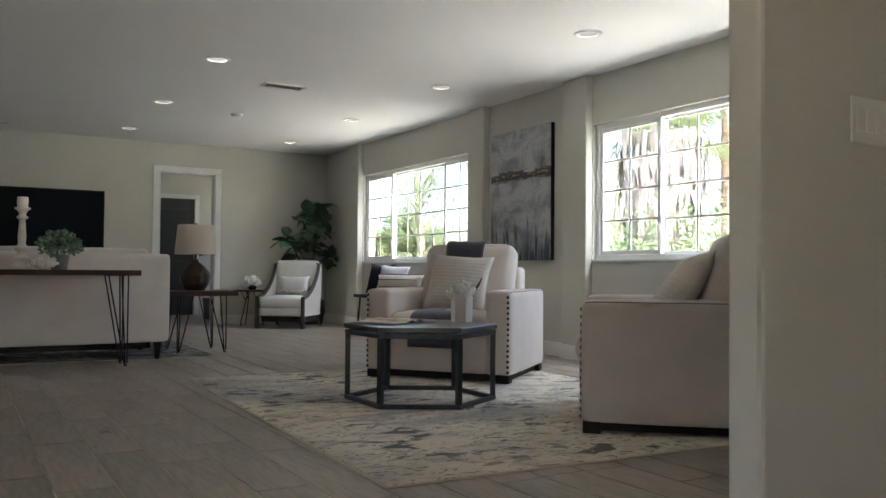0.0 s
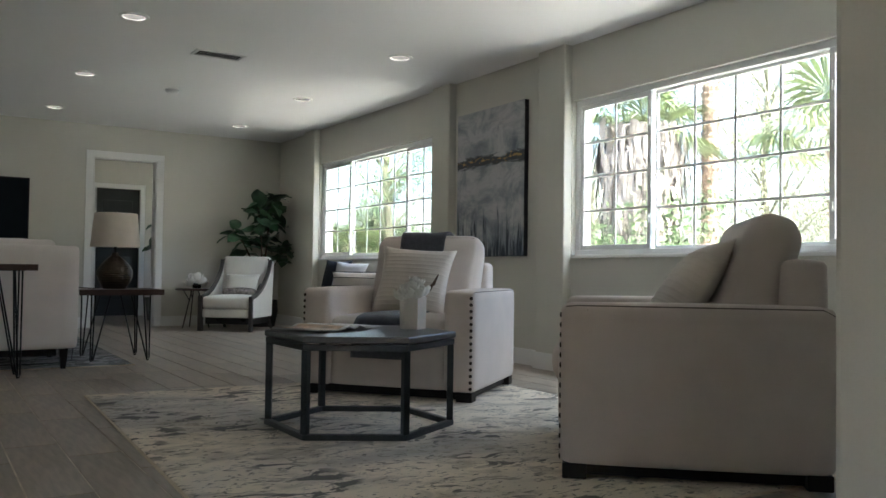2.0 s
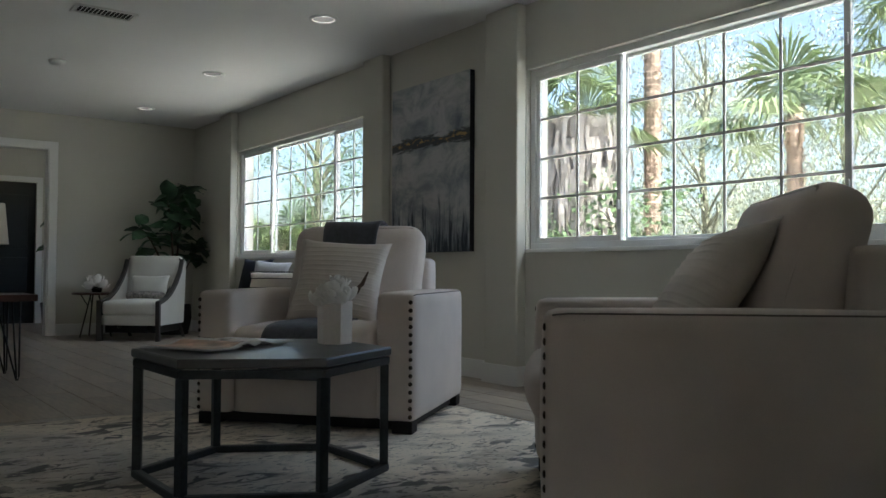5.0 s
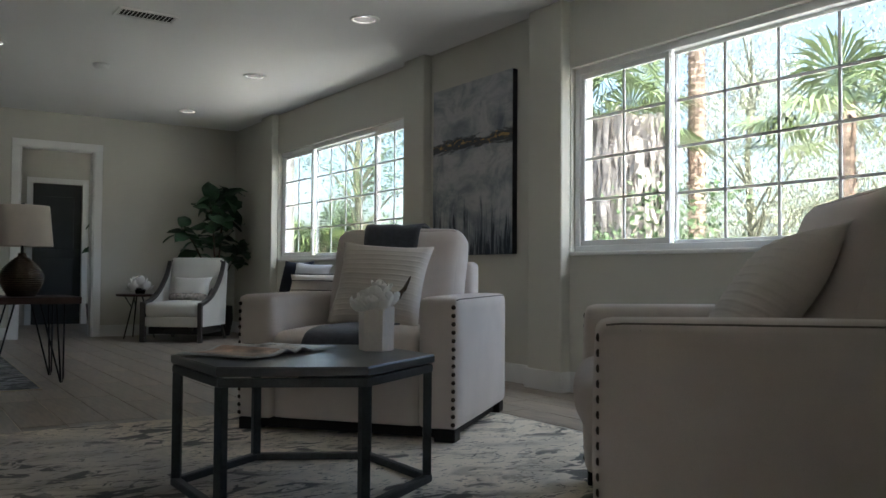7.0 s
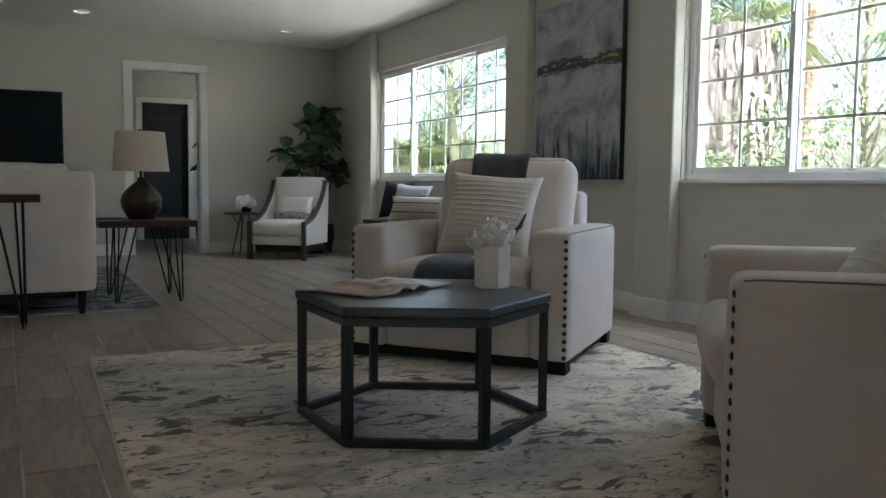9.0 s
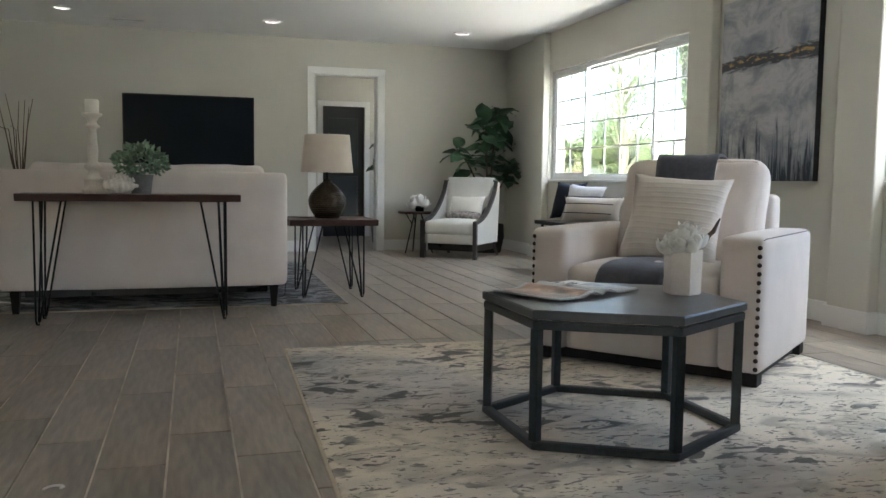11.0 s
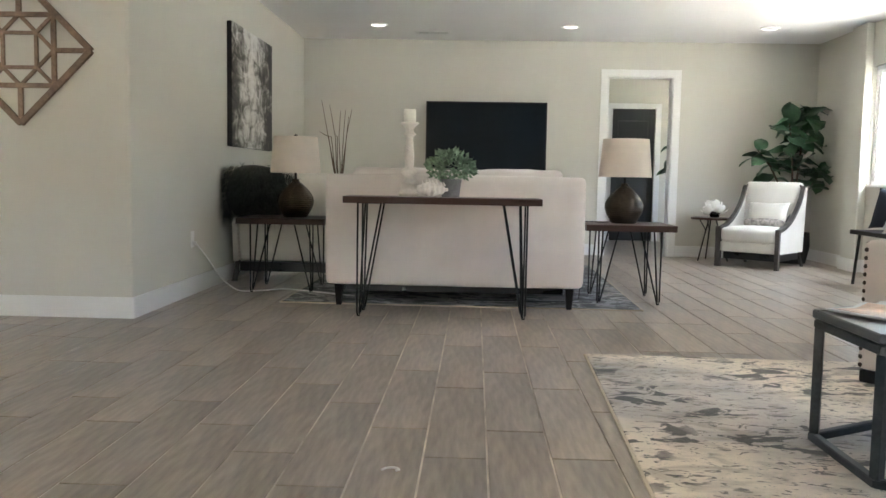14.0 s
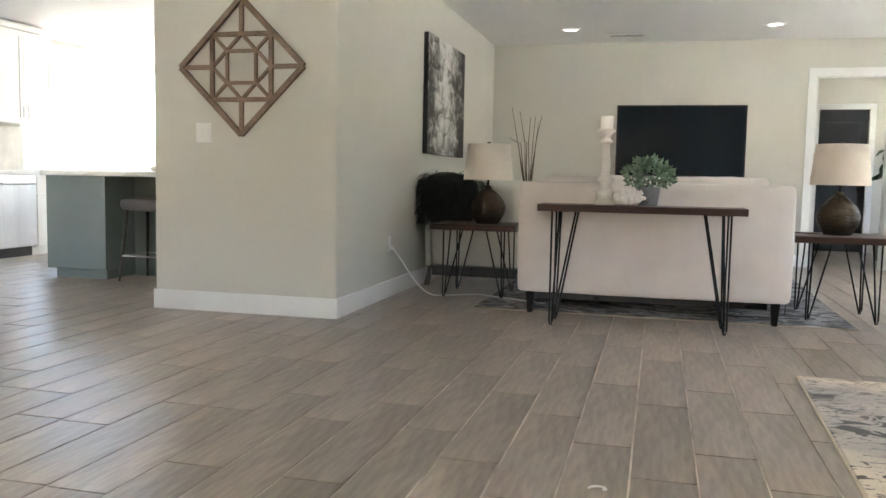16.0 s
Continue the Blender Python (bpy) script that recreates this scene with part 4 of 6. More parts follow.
table_lamp(pose(1.735, 7.76, 0.595), "bronze jug table lamp with linen shade on the end table")
table_lamp(pose(-0.84, 7.96, 0.585), "bronze jug table lamp with oatmeal shade near the fur throw")

tagged(part("lamp_cord", tube([(1.62, 7.78, 0.60), (1.56, 7.74, 0.600), (1.48, 7.76, 0.604), (1.43, 7.72, 0.606), (1.405, 7.70, 0.58), (1.40, 7.68, 0.40), (1.41, 7.66, 0.15), (1.39, 7.60, 0.02), (1.30, 7.50, 0.017), (1.05, 7.46, 0.017), (0.75, 7.50, 0.017)], 0.0035, 6), BLACKSTEEL, smooth=True), "thin black lamp cord running down to the rug", "cord")

# on the console: candlestick, potted plant, shell
CT = 0.79
cs = thing("candlestick", "distressed white turned wooden candlestick with a candle", "candlestick", pose(0.155, 6.86, CT))
part("stem", lathe([(0.0, 0.0), (0.066, 0.0), (0.066, 0.03), (0.056, 0.036), (0.052, 0.075), (0.058, 0.082), (0.058, 0.092), (0.040, 0.105), (0.030, 0.135), (0.046, 0.150), (0.056, 0.165), (0.046, 0.18), (0.028, 0.195), (0.032, 0.26), (0.026, 0.33), (0.022, 0.39), (0.030, 0.398), (0.045, 0.41), (0.030, 0.422), (0.024, 0.44), (0.040, 0.465), (0.058, 0.475), (0.058, 0.488), (0.0, 0.488)], 24, caps=False), WHITEWOOD, cs, smooth=True)
part("candle", lathe([(0.0, 0.488), (0.040, 0.488), (0.041, 0.565), (0.037, 0.572), (0.0, 0.566)], 20, caps=False), WAX, cs, "white pillar candle", smooth=True)
pp = thing("potted_plant", "small blue-green bushy plant in a grey pot on the console", "plant", pose(0.43, 6.88, CT))
part("pot", lathe([(0.0, 0.0), (0.058, 0.0), (0.075, 0.12), (0.070, 0.12), (0.06, 0.1), (0.0, 0.1)], 20, caps=False), GREYPOT, pp, smooth=True)


def leaf_cloud(n, radius, center, size, seed, squash=0.8, hole=0.35):
    g = random.Random(seed)
    verts, faces = [], []
    for _ in range(n):
        while True:
            p = Vector((g.uniform(-1, 1), g.uniform(-1, 1), g.uniform(-0.7, 1)))
            if hole < p.length < 1:
                break
        p = Vector((p.x * radius, p.y * radius, p.z * radius * squash))
        d = (p + Vector((0, 0, 0.02))).normalized()
        s = size * g.uniform(0.6, 1.25)
        side = d.cross(Vector((g.uniform(-1, 1), g.uniform(-1, 1), g.uniform(-1, 1)))).normalized() * s * 0.42
        tip = (d + 0.6 * Vector((g.uniform(-1, 1), g.uniform(-1, 1), g.uniform(-0.5, 1)))).normalized() * s
        i = len(verts)
        p += Vector(center)
        bend = d.cross(side).normalized() * s * 0.12
        verts += [p, p + tip * 0.4 + side, p + tip, p + tip * 0.4 - side, p + tip * 0.5 + bend]
        faces += [(i, i + 1, i + 4), (i + 1, i + 2, i + 4), (i + 2, i + 3, i + 4), (i + 3, i, i + 4)]
    return verts, faces


def mesh_part(name, vf, material, parent, label="", kind=""):
    me = bpy.data.meshes.new(name)
    me.from_pydata([tuple(v) for v in vf[0]], [], vf[1])
    me.materials.append(material)
    ob = new(name, me)
    if parent is not None:
        ob.parent = parent
    return tagged(ob, label, kind=kind)


mesh_part("foliage", leaf_cloud(330, 0.150, (0, 0, 0.195), 0.044, 5, 0.70, 0.15), SAGE, pp, "dense blue-green leaflets", "stuff")
sh = thing("seashell", "large white knobbly conch shell lying on the console", "seashell", pose(0.315, 6.775, CT, 0, 0, 12))
prof_rows = []
bm = bmesh.new()
for i in range(25):
    u = i / 24
    x = -0.105 + 0.21 * u
    r = 0.052 * math.sin(math.pi * min(1, u * 0.92 + 0.06)) ** 0.7 * (1 - 0.35 * u) + 0.004 * math.sin(u * 40)
    ring = []
    for j in range(18):
        a = 2 * math.pi * j / 18
        k = 1 + 0.22 * max(0, math.sin(u * 26)) * max(0, math.cos(a * 3 + u * 5)) + 0.10 * noise.noise(Vector((x * 40, math.cos(a) * 2, math.sin(a) * 2)))
        ring.append(bm.verts.new((x, 1.15 * r * k * math.cos(a), max(0.001, 0.050 + r * k * math.sin(a)))))
    prof_rows.append(ring)
for A_, B_ in zip(prof_rows, prof_rows[1:]):
    for j in range(18):
        bm.faces.new((A_[j], A_[(j + 1) % 18], B_[(j + 1) % 18], B_[j]))
part("shell_body", bm, SHELLM, sh, smooth=True)
bm = bmesh.new()
for k in range(7):
    a = k * 0.8
    t_ = lathe([(0.016, 0.0), (0.010, 0.018), (0.0, 0.032)], 8, caps=False)
    M = pose(-0.07 + 0.024 * k, 0.012 * math.cos(a), 0.08 + 0.008 * math.sin(a), 20 * math.cos(a), 15 * math.sin(a * 2), 0)
    bmesh.ops.transform(t_, matrix=M, verts=t_.verts[:])
    me = bpy.data.meshes.new("t")
    t_.to_mesh(me)
    t_.free()
    bm.from_mesh(me)
part("spike", bm, SHELLM, sh, smooth=True)

# ---------- accent chairs ----------
GREYWOOD = mat("dark_grey_brown_wood", (0.060, 0.053, 0.048), 0.5, var=0.25, scale=6, fine=60, stretch=(1, 1, 0.3), bump=0.1)


def accent_chair(m, label):
    c = thing("accent_chair", label, "chair", m, "accent chairs")
    W, D = 0.70, 0.80
    curve = [(0.02, 0.435), (0.10, 0.448), (0.20, 0.475), (0.31, 0.52), (0.42, 0.59), (0.53, 0.69), (0.61, 0.79), (0.66, 0.90)]
    for s in (-1, 1):
        bm = bmesh.new()
        x0, x1 = s * W / 2, s * (W / 2 - 0.045)
        low = [(y + 0.010, z - 0.036) for y, z in curve]
        A_ = [[bm.verts.new((x, y, z)) for x in (x0, x1)] for y, z in curve]
        B_ = [[bm.verts.new((x, y, z)) for x in (x0, x1)] for y, z in low]
        for i in range(len(curve) - 1):
            bm.faces.new((A_[i][0], A_[i + 1][0], A_[i + 1][1], A_[i][1]))
            bm.faces.new((B_[i][0], B_[i][1], B_[i + 1][1], B_[i + 1][0]))
            bm.faces.new((A_[i][0], B_[i][0], B_[i + 1][0], A_[i + 1][0]))
            bm.faces.new((A_[i][1], A_[i + 1][1], B_[i + 1][1], B_[i][1]))
        bm.faces.new((A_[0][0], A_[0][1], B_[0][1], B_[0][0]))
        bm.faces.new((A_[-1][0], B_[-1][0], B_[-1][1], A_[-1][1]))
        part("arm_rail", bm, GREYWOOD, c, "dark swooping wooden rail")
        bm = bmesh.new()
        poly = [(y, z - 0.02) for y, z in curve] + [(0.76, 0.88), (0.70, 0.17), (0.035, 0.17)]
        xa, xb = s * (W / 2 - 0.008), s * (W / 2 - 0.038)
        L1, L2 = [bm.verts.new((xa, y, z)) for y, z in poly], [bm.verts.new((xb, y, z)) for y, z in poly]
        bm.faces.new(L1)
        bm.faces.new(L2)
        for i in range(len(poly)):
            j = (i + 1) % len(poly)
            bm.faces.new((L1[i], L1[j], L2[j], L2[i]))
        part("side_panel", bm, IVORY, c)
        part("front_leg", box(s * W / 2 - s * 0.047, s * W / 2, 0.0, 0.045, 0, 0.436, bevel=0.005), GREYWOOD, c)
        part("rear_leg", tube([(s * (W / 2 - 0.03), 0.66, 0.175), (s * (W / 2 - 0.03), 0.70, 0.08), (s * (W / 2 - 0.03), 0.76, 0.0)], 0.02, 6), GREYWOOD, c)
    part("seat", puff(0, 0.30, 0.355, W - 0.09, 0.60, 0.16, 0.045, (0, 0.015, 0.02), n=8), IVORY, c, smooth=True)
    part("seat_rail", puff(0, 0.31, 0.225, W - 0.092, 0.60, 0.115, 0.015, n=4), IVORY, c, smooth=True)
    part("backrest", puff(0, 0.665, 0.56, W - 0.085, 0.10, 0.76, 0.03, (0, 0.02, 0.0), n=8, m=rot(-7)), IVORY, c, smooth=True)
    # shade below the seat, put in as an added black block
    part("shade_block", box(-W / 2 + 0.05, W / 2 - 0.05, 0.10, 0.69, 0.085, 0.168), BEZEL, c, "black block standing in for shade under the seat")
    part("back_rail", box(-W / 2 + 0.045, W / 2 - 0.045, 0.66, 0.72, 0.885, 0.912, bevel=0.006), GREYWOOD, c)
    return c


AC1 = pose(3.53, 10.40, 0, 0, 0, -41)
accent_chair(AC1, "ivory accent chair with dark swooping wooden arms in the corner")
AC2 = pose(-1.005, 9.12, 0.0, 0, 0, 178) @ Matrix.Diagonal((1.34, 1.0, 1.0, 1.0))
accent_chair(AC2, "ivory accent chair with dark frame under a fur throw")
scatter("cushion", "ivory lumbar cushion on the accent chair", 0.46, 0.27, 0.12, IVORY, AC1 @ pose(0.02, 0.49, 0.585, -16, 0, 0), seed=8)
bnd = part("cushion_band", puff(0, 0, 0, 0.44, 0.10, 0.09, 0.03, (0, 0.015, 0.02), n=6, wob=0.004), mat("grey_patterned_weave", (0.30, 0.27, 0.24), 0.95, var=0.5, scale=26, fine=80, bump=0.3), smooth=True)
bnd.matrix_world = AC1 @ pose(0.02, 0.405, 0.475, -10, 0, 0)
bnd.name = "bolster_cushion"
tagged(bnd, "grey patterned bolster cushion on the accent chair", "cushion")
tas = part("tassel", lathe([(0.0, 0.0), (0.028, 0.0), (0.018, 0.06), (0.006, 0.075), (0.008, 0.09), (0.0, 0.10)], 10, caps=False), mat("black_white_tassel", (0.10, 0.10, 0.10), 0.95, var=0.8, scale=60, bump=0.3), smooth=True)
tas.matrix_world = AC1 @ pose(0.27, 0.42, 0.50, 0, 12, 0)
tagged(tas, "black and white tassel hanging at the cushion corner", "tassel")
scatter("cushion", "cream cushion in the chair near the sofa", 0.42, 0.40, 0.15, KNIT, AC2 @ pose(-0.12, 0.46, 0.62, -18, 0, 0), seed=12)

# fur throw: a soft base under many strands
fu = thing("fur_throw", "long-haired blackish fur throw over the chair back", "throw", AC2 @ pose(0.17, 0.73, 0.765) @ Matrix.Diagonal((0.92, 1.18, 1.12, 1.0)))
part("backing", puff(0, 0.0, 0, 0.40, 0.17, 0.34, 0.08, (0.02, 0.02, 0.03), n=10, wob=0.02), FUR, fu, smooth=True)
g = random.Random(11)
verts, faces = [], []
for _ in range(8500):
    a, b_ = g.uniform(0, 2 * math.pi), g.uniform(-0.9, 1.0)
    q = Vector((0.26 * math.cos(a) * (1 - 0.25 * b_ * b_), 0.125 * math.sin(a), 0.20 * b_))
    if b_ > 0.75:
        q.x *= g.random() ** 0.5
        q.y *= g.random() ** 0.5
    d = Vector((q.x * 1.3 + g.uniform(-0.16, 0.16), q.y * 2.0 + g.uniform(-0.16, 0.16), g.uniform(-0.42, 0.10))).normalized() * g.uniform(0.04, 0.12)
    s_ = Vector((g.uniform(-1, 1), g.uniform(-1, 1), 0)).normalized() * 0.0020
    i = len(verts)
    mid = q + d * 0.55 + Vector((0, 0, 0.006))
    verts += [q - s_, q + s_, mid + s_ * 0.8, mid - s_ * 0.8, q + d + Vector((0, 0, -0.014))]
    faces += [(i, i + 1, i + 2, i + 3), (i + 3, i + 2, i + 4)]
mesh_part("fringe", (verts, faces), FUR, fu, "loose dark fur strands", "stuff")

# small round table with flowers beside the accent chair
st = thing("side_table", "small round dark table on splayed thin metal legs", "side table", pose(3.40, 11.28, 0))
part("tabletop", lathe([(0.0, 0.485), (0.235, 0.485), (0.24, 0.495), (0.24, 0.508), (0.235, 0.512), (0.0, 0.512)], 32, caps=False), WALNUT, st)
for k in range(3):
    a = radians(90 + 120 * k)
    ca, sa = math.cos(a), math.sin(a)
    part("leg", tube([(0.05 * ca, 0.05 * sa, 0.485), (0.20 * ca, 0.20 * sa, 0.0)], 0.008, 6), BLACKSTEEL, st)
    part("brace", tube([(0.19 * ca, 0.19 * sa, 0.483), (0.09 * ca, 0.09 * sa, 0.36)], 0.006, 6), BLACKSTEEL, st)
fv = thing("flower_bowl", "white flowers in a small clear glass bowl", "flowers", pose(3.42, 11.25, 0.512))
part("bowl", lathe([(0.0, 0.0), (0.05, 0.0), (0.065, 0.06), (0.06, 0.09), (0.057, 0.09), (0.06, 0.06), (0.045, 0.006), (0.0, 0.006)], 20, caps=False), GLASS, fv, smooth=True)
for k in range(7):
    a = k * 0.9
    part("flower", bloom(0.07, 11, 40 + k), PETAL, fv, smooth=True).matrix_local = pose(0.075 * math.cos(a) * (k > 0), 0.06 * math.sin(a) * (k > 0), 0.10 + 0.025 * (k % 3), 30 * math.sin(a), 30 * math.cos(a), 0)

# fiddle-leaf plant in the corner
fg = thing("fiddle_leaf_plant", "tall fiddle-leaf fig with broad dark leaves in a basket", "plant", pose(4.30, 11.20, 0))
part("basket", lathe([(0.0, 0.0), (0.17, 0.0), (0.21, 0.20), (0.20, 0.36), (0.185, 0.36), (0.18, 0.30), (0.0, 0.30)], 24, caps=False), mat("black_woven_basket", (0.02, 0.018, 0.016), 0.9, var=0.3, scale=40, bump=0.8), fg, smooth=True)
stems = [[(0, 0, 0.3), (0.03, 0.0, 0.9), (0.06, -0.02, 1.4), (0.10, -0.05, 1.78)], [(0.0, 0.02, 0.3), (-0.12, -0.02, 0.8), (-0.30, -0.06, 1.12), (-0.45, -0.06, 1.30)], [(0.02, -0.02, 0.3), (0.12, 0.0, 0.75), (0.25, 0.0, 0.98), (0.34, 0.0, 1.08)], [(0, 0, 0.3), (-0.05, -0.1, 0.9), (-0.10, -0.15, 1.35), (-0.16, -0.18, 1.66)]]
for s_ in stems:
    part("stem", tube(s_, 0.012, 7, radii=[0.016, 0.013, 0.010, 0.005]), TWIG, fg, smooth=True)


def big_leaf(length, width, curl, seed):
    bm = bmesh.new()
    n, grid = 8, []
    for i in range(n + 1):
        u = i / n
        wd = width * (math.sin(math.pi * u ** 0.75) ** 0.8 * (0.75 + 0.35 * u)) / 2 + 0.003
        row = []
        for j in range(5):
            v = j / 2 - 1
            z = 0.05 * length * abs(v) ** 1.5 + 0.012 * math.sin(u * 9 + seed) * v - curl * u * u * length
            row.append(bm.verts.new((u * length, v * wd, z)))
        grid.append(row)
    for i in range(n):
        for j in range(4):
            bm.faces.new((grid[i][j], grid[i][j + 1], grid[i + 1][j + 1], grid[i + 1][j]))
    return bm


LEAF_O = mat("fig_leaf", (0.035, 0.085, 0.040), 0.40, var=0.45, scale=9, fine=50, bump=0.25, rnd=0.45)
g = random.Random(21)
leaf_meshes = []
for k in range(5):
    ob = part("leaf", big_leaf(g.uniform(0.25, 0.33), g.uniform(0.18, 0.23), g.uniform(0.1, 0.5), k), LEAF_O, fg, smooth=True)
    leaf_meshes.append(ob.data)
    ob.matrix_local = pose(0.10, -0.05, 1.76, 0, -20 + 15 * k, 72 * k)
for si, s_ in enumerate(stems):
    n_leaf = (30, 12, 14, 18)[si]
    for k in range(n_leaf):
        u = 0.42 + 0.58 * (k + 0.5) / n_leaf if si == 0 else 0.5 + 0.5 * (k + 0.5) / n_leaf
        f = u * 3
        i = min(2, int(f))
        p = Vector(s_[i]).lerp(Vector(s_[i + 1]), f - i)
        ob = new("leaf", g.choice(leaf_meshes))
        ob.parent = fg
        sc = g.uniform(0.75, 1.2)
        ob.matrix_local = pose(p.x, p.y, p.z, g.uniform(-35, 35), g.uniform(-55, 25), k * 137.5 + g.uniform(-20, 20)) @ Matrix.Scale(sc, 4)

# bench under the far window with cushions
bt = thing("bench", "low dark wooden bench with black metal legs below the window", "bench", pose(4.37, 8.36, 0))
part("seat", box(-0.27, 0.27, -0.92, 0.88, 0.465, 0.505, bevel=0.006), DARKWOOD, bt)
for sx in (-1, 1):
    for sy in (-0.82, 0.78):
        part("leg", tube([(sx * 0.22, sy, 0.466), (sx * 0.25, sy * 1.03, 0.0)], 0.014, 8), BLACKSTEEL, bt)
scatter("cushion", "navy square cushion leaning against the window wall", 0.42, 0.40, 0.13, NAVY, pose(4.42, 9.12, 0.705, -17, 0, -70), seed=31)
scatter("cushion", "pale grey cotton cushion on the bench", 0.44, 0.38, 0.14, CHAMBRAY, pose(4.40, 8.74, 0.690, -18, 4, -62), seed=33)
lum = thing("lumbar_cushion", "cream lumbar cushion with black stripes and pompom trim", "cushion", pose(4.28, 8.32, 0.635, -16, 0, -60))
part("cover", pillow(0.66, 0.26, 0.14, seed=35), KNIT, lum, smooth=True)
for z in (-0.045, 0.045):
    part("stripe", tube([(x * 0.1, -0.078 + 0.018 * abs(x / 3) ** 3, z) for x in (-2.6, -1.8, -0.9, 0, 0.9, 1.8, 2.6)], 0.004, 6), BLACKDOT, lum)
bm = bmesh.new()
for k in range(22):
    t_ = bmesh.new()
    bmesh.ops.create_icosphere(t_, subdivisions=1, radius=0.009, matrix=Matrix.Translation((-0.30 + k * 0.0286, -0.01, 0.127)))
    me = bpy.data.meshes.new("t")
    t_.to_mesh(me)
    t_.free()
    bm.from_mesh(me)
part("pompom_trim", bm, BLACKDOT, lum)

# twigs in a floor vase behind the sofa
tv_ = thing("twig_vase", "tall dark floor vase with bare upright twigs", "vase", pose(-0.90, 10.5, 0.0))
part("vessel", lathe([(0.0, 0.0), (0.09, 0.0), (0.13, 0.25), (0.11, 0.55), (0.06, 0.75), (0.07, 0.80), (0.06, 0.80), (0.05, 0.75), (0.0, 0.70)], 24, caps=False), GREYPOT, tv_, smooth=True)
g = random.Random(17)
for k in range(9):
    a = g.uniform(0, 6.28)
    r = g.uniform(0.06, 0.24)
    hx, hy, hz = r * math.cos(a), r * 0.5 * math.sin(a), g.uniform(1.35, 1.76)
    part("twig", tube([(hx * 0.05, hy * 0.05, 0.72), (hx * 0.35, hy * 0.3, 1.05), (hx * 0.6 + g.uniform(-0.02, 0.02), hy * 0.6, 1.35), (hx, hy, hz)], 0.006, 5, radii=[0.006, 0.0055, 0.004, 0.0025]), TWIG, tv_)

# ---------- on the walls ----------
tvs = thing("television", "large flat black television mounted on the wall", "television", pose(0.715, FAR_Y, 0))
part("screen", box(-0.722, 0.722, -0.0835, -0.075, 1.035, 1.838), SCREEN, tvs, "dark switched-off screen")
part("bezel", box(-0.737, 0.737, -0.082, -0.045, 1.02, 1.853, bevel=0.004), BEZEL, tvs)
part("wall_mount", box(-0.25, 0.25, -0.046, 0, 1.25, 1.65), BEZEL, tvs)

pa = thing("painting", "large blue-grey abstract canvas with a gold-flecked dark band", "painting", pose(WIN_X, 6.415, 0.92))
part("canvas", box(-0.048, -0.0445, -0.515, 0.515, 0.0, 1.34), CANVAS1, pa)
part("stretcher", box(-0.0445, 0.0, -0.515, 0.515, 0.0, 1.34, bevel=0.002), CANVAS_EDGE, pa)
pb = thing("painting", "black and white abstract canvas on the wall over the chair", "painting", pose(LEFT_X, 9.17, 1.16))
part("canvas", box(0.0405, 0.044, -0.70, 0.70, 0.0, 1.06), CANVAS2, pb)
part("stretcher", box(0.0, 0.0405, -0.70, 0.70, 0.0, 1.06, bevel=0.002), CANVAS_EDGE, pb)

# diamond wooden ornament
dm = thing("wall_ornament", "diamond-shaped weathered wooden lattice hung on the wall", "wall decor", pose(-2.222, 6.45, 1.655))
R = 0.475


def strip(p, q, w=0.034, d0=-0.024, d1=-0.003, name="strip"):
    p, q = Vector((p[0], 0, p[1])), Vector((q[0], 0, q[1]))
    L_ = (q - p).length
    ang = math.degrees(math.atan2(q.z - p.z, q.x - p.x))
    ob = part(name, box(0, L_, d0, d1, -w / 2, w / 2, bevel=0.002), REDWOOD, dm)
    ob.matrix_local = pose(p.x, 0, p.z, 0, -ang, 0)


e = R - 0.026
for a, b_ in (((-e, 0), (0, e)), ((0, e), (e, 0)), ((e, 0), (0, -e)), ((0, -e), (-e, 0))):
    strip(a, b_, 0.036, -0.030, -0.001, "frame_strip")
q = 0.215
for a, b_ in (((-q, -q), (q, -q)), ((-q, q), (q, q)), ((-q, -q), (-q, q)), ((q, -q), (q, q))):
    strip(a, b_, 0.030, -0.023, -0.003)
i_ = 0.105
for a, b_ in (((-i_, -i_), (i_, -i_)), ((-i_, i_), (i_, i_)), ((-i_, -i_), (-i_, i_)), ((i_, -i_), (i_, i_))):
    strip(a, b_, 0.022, -0.021, -0.004)
for sx, sz in ((0, 1), (0, -1), (1, 0), (-1, 0)):
    strip((sx * q, sz * q), (sx * e, sz * e), 0.030, -0.022, -0.003)
for a, b_ in (((0, q), (q, 0)), ((q, 0), (0, -q)), ((0, -q), (-q, 0)), ((-q, 0), (0, q))):
    strip(a, b_, 0.022, -0.019, -0.005)
for sx in (-1, 1):
    for sz in (-1, 1):
        strip((sx * i_, sz * i_), (sx * q, sz * q), 0.022, -0.020, -0.005)


def switch_plate(name, n, m, label, category, w=0.046):
    s = thing(name, label, category, m)
    wd = 0.024 + n * w
    part("plate", box(-wd / 2, wd / 2, -0.006, 0.0, -0.066, 0.066, bevel=0.003), PLATE, s)
    for k in range(n):
        x = (k - (n - 1) / 2) * w
        part("rocker", box(x - 0.0165, x + 0.0165, -0.009, -0.005, -0.033, 0.033, bevel=0.002), PLATE, s)
    return s


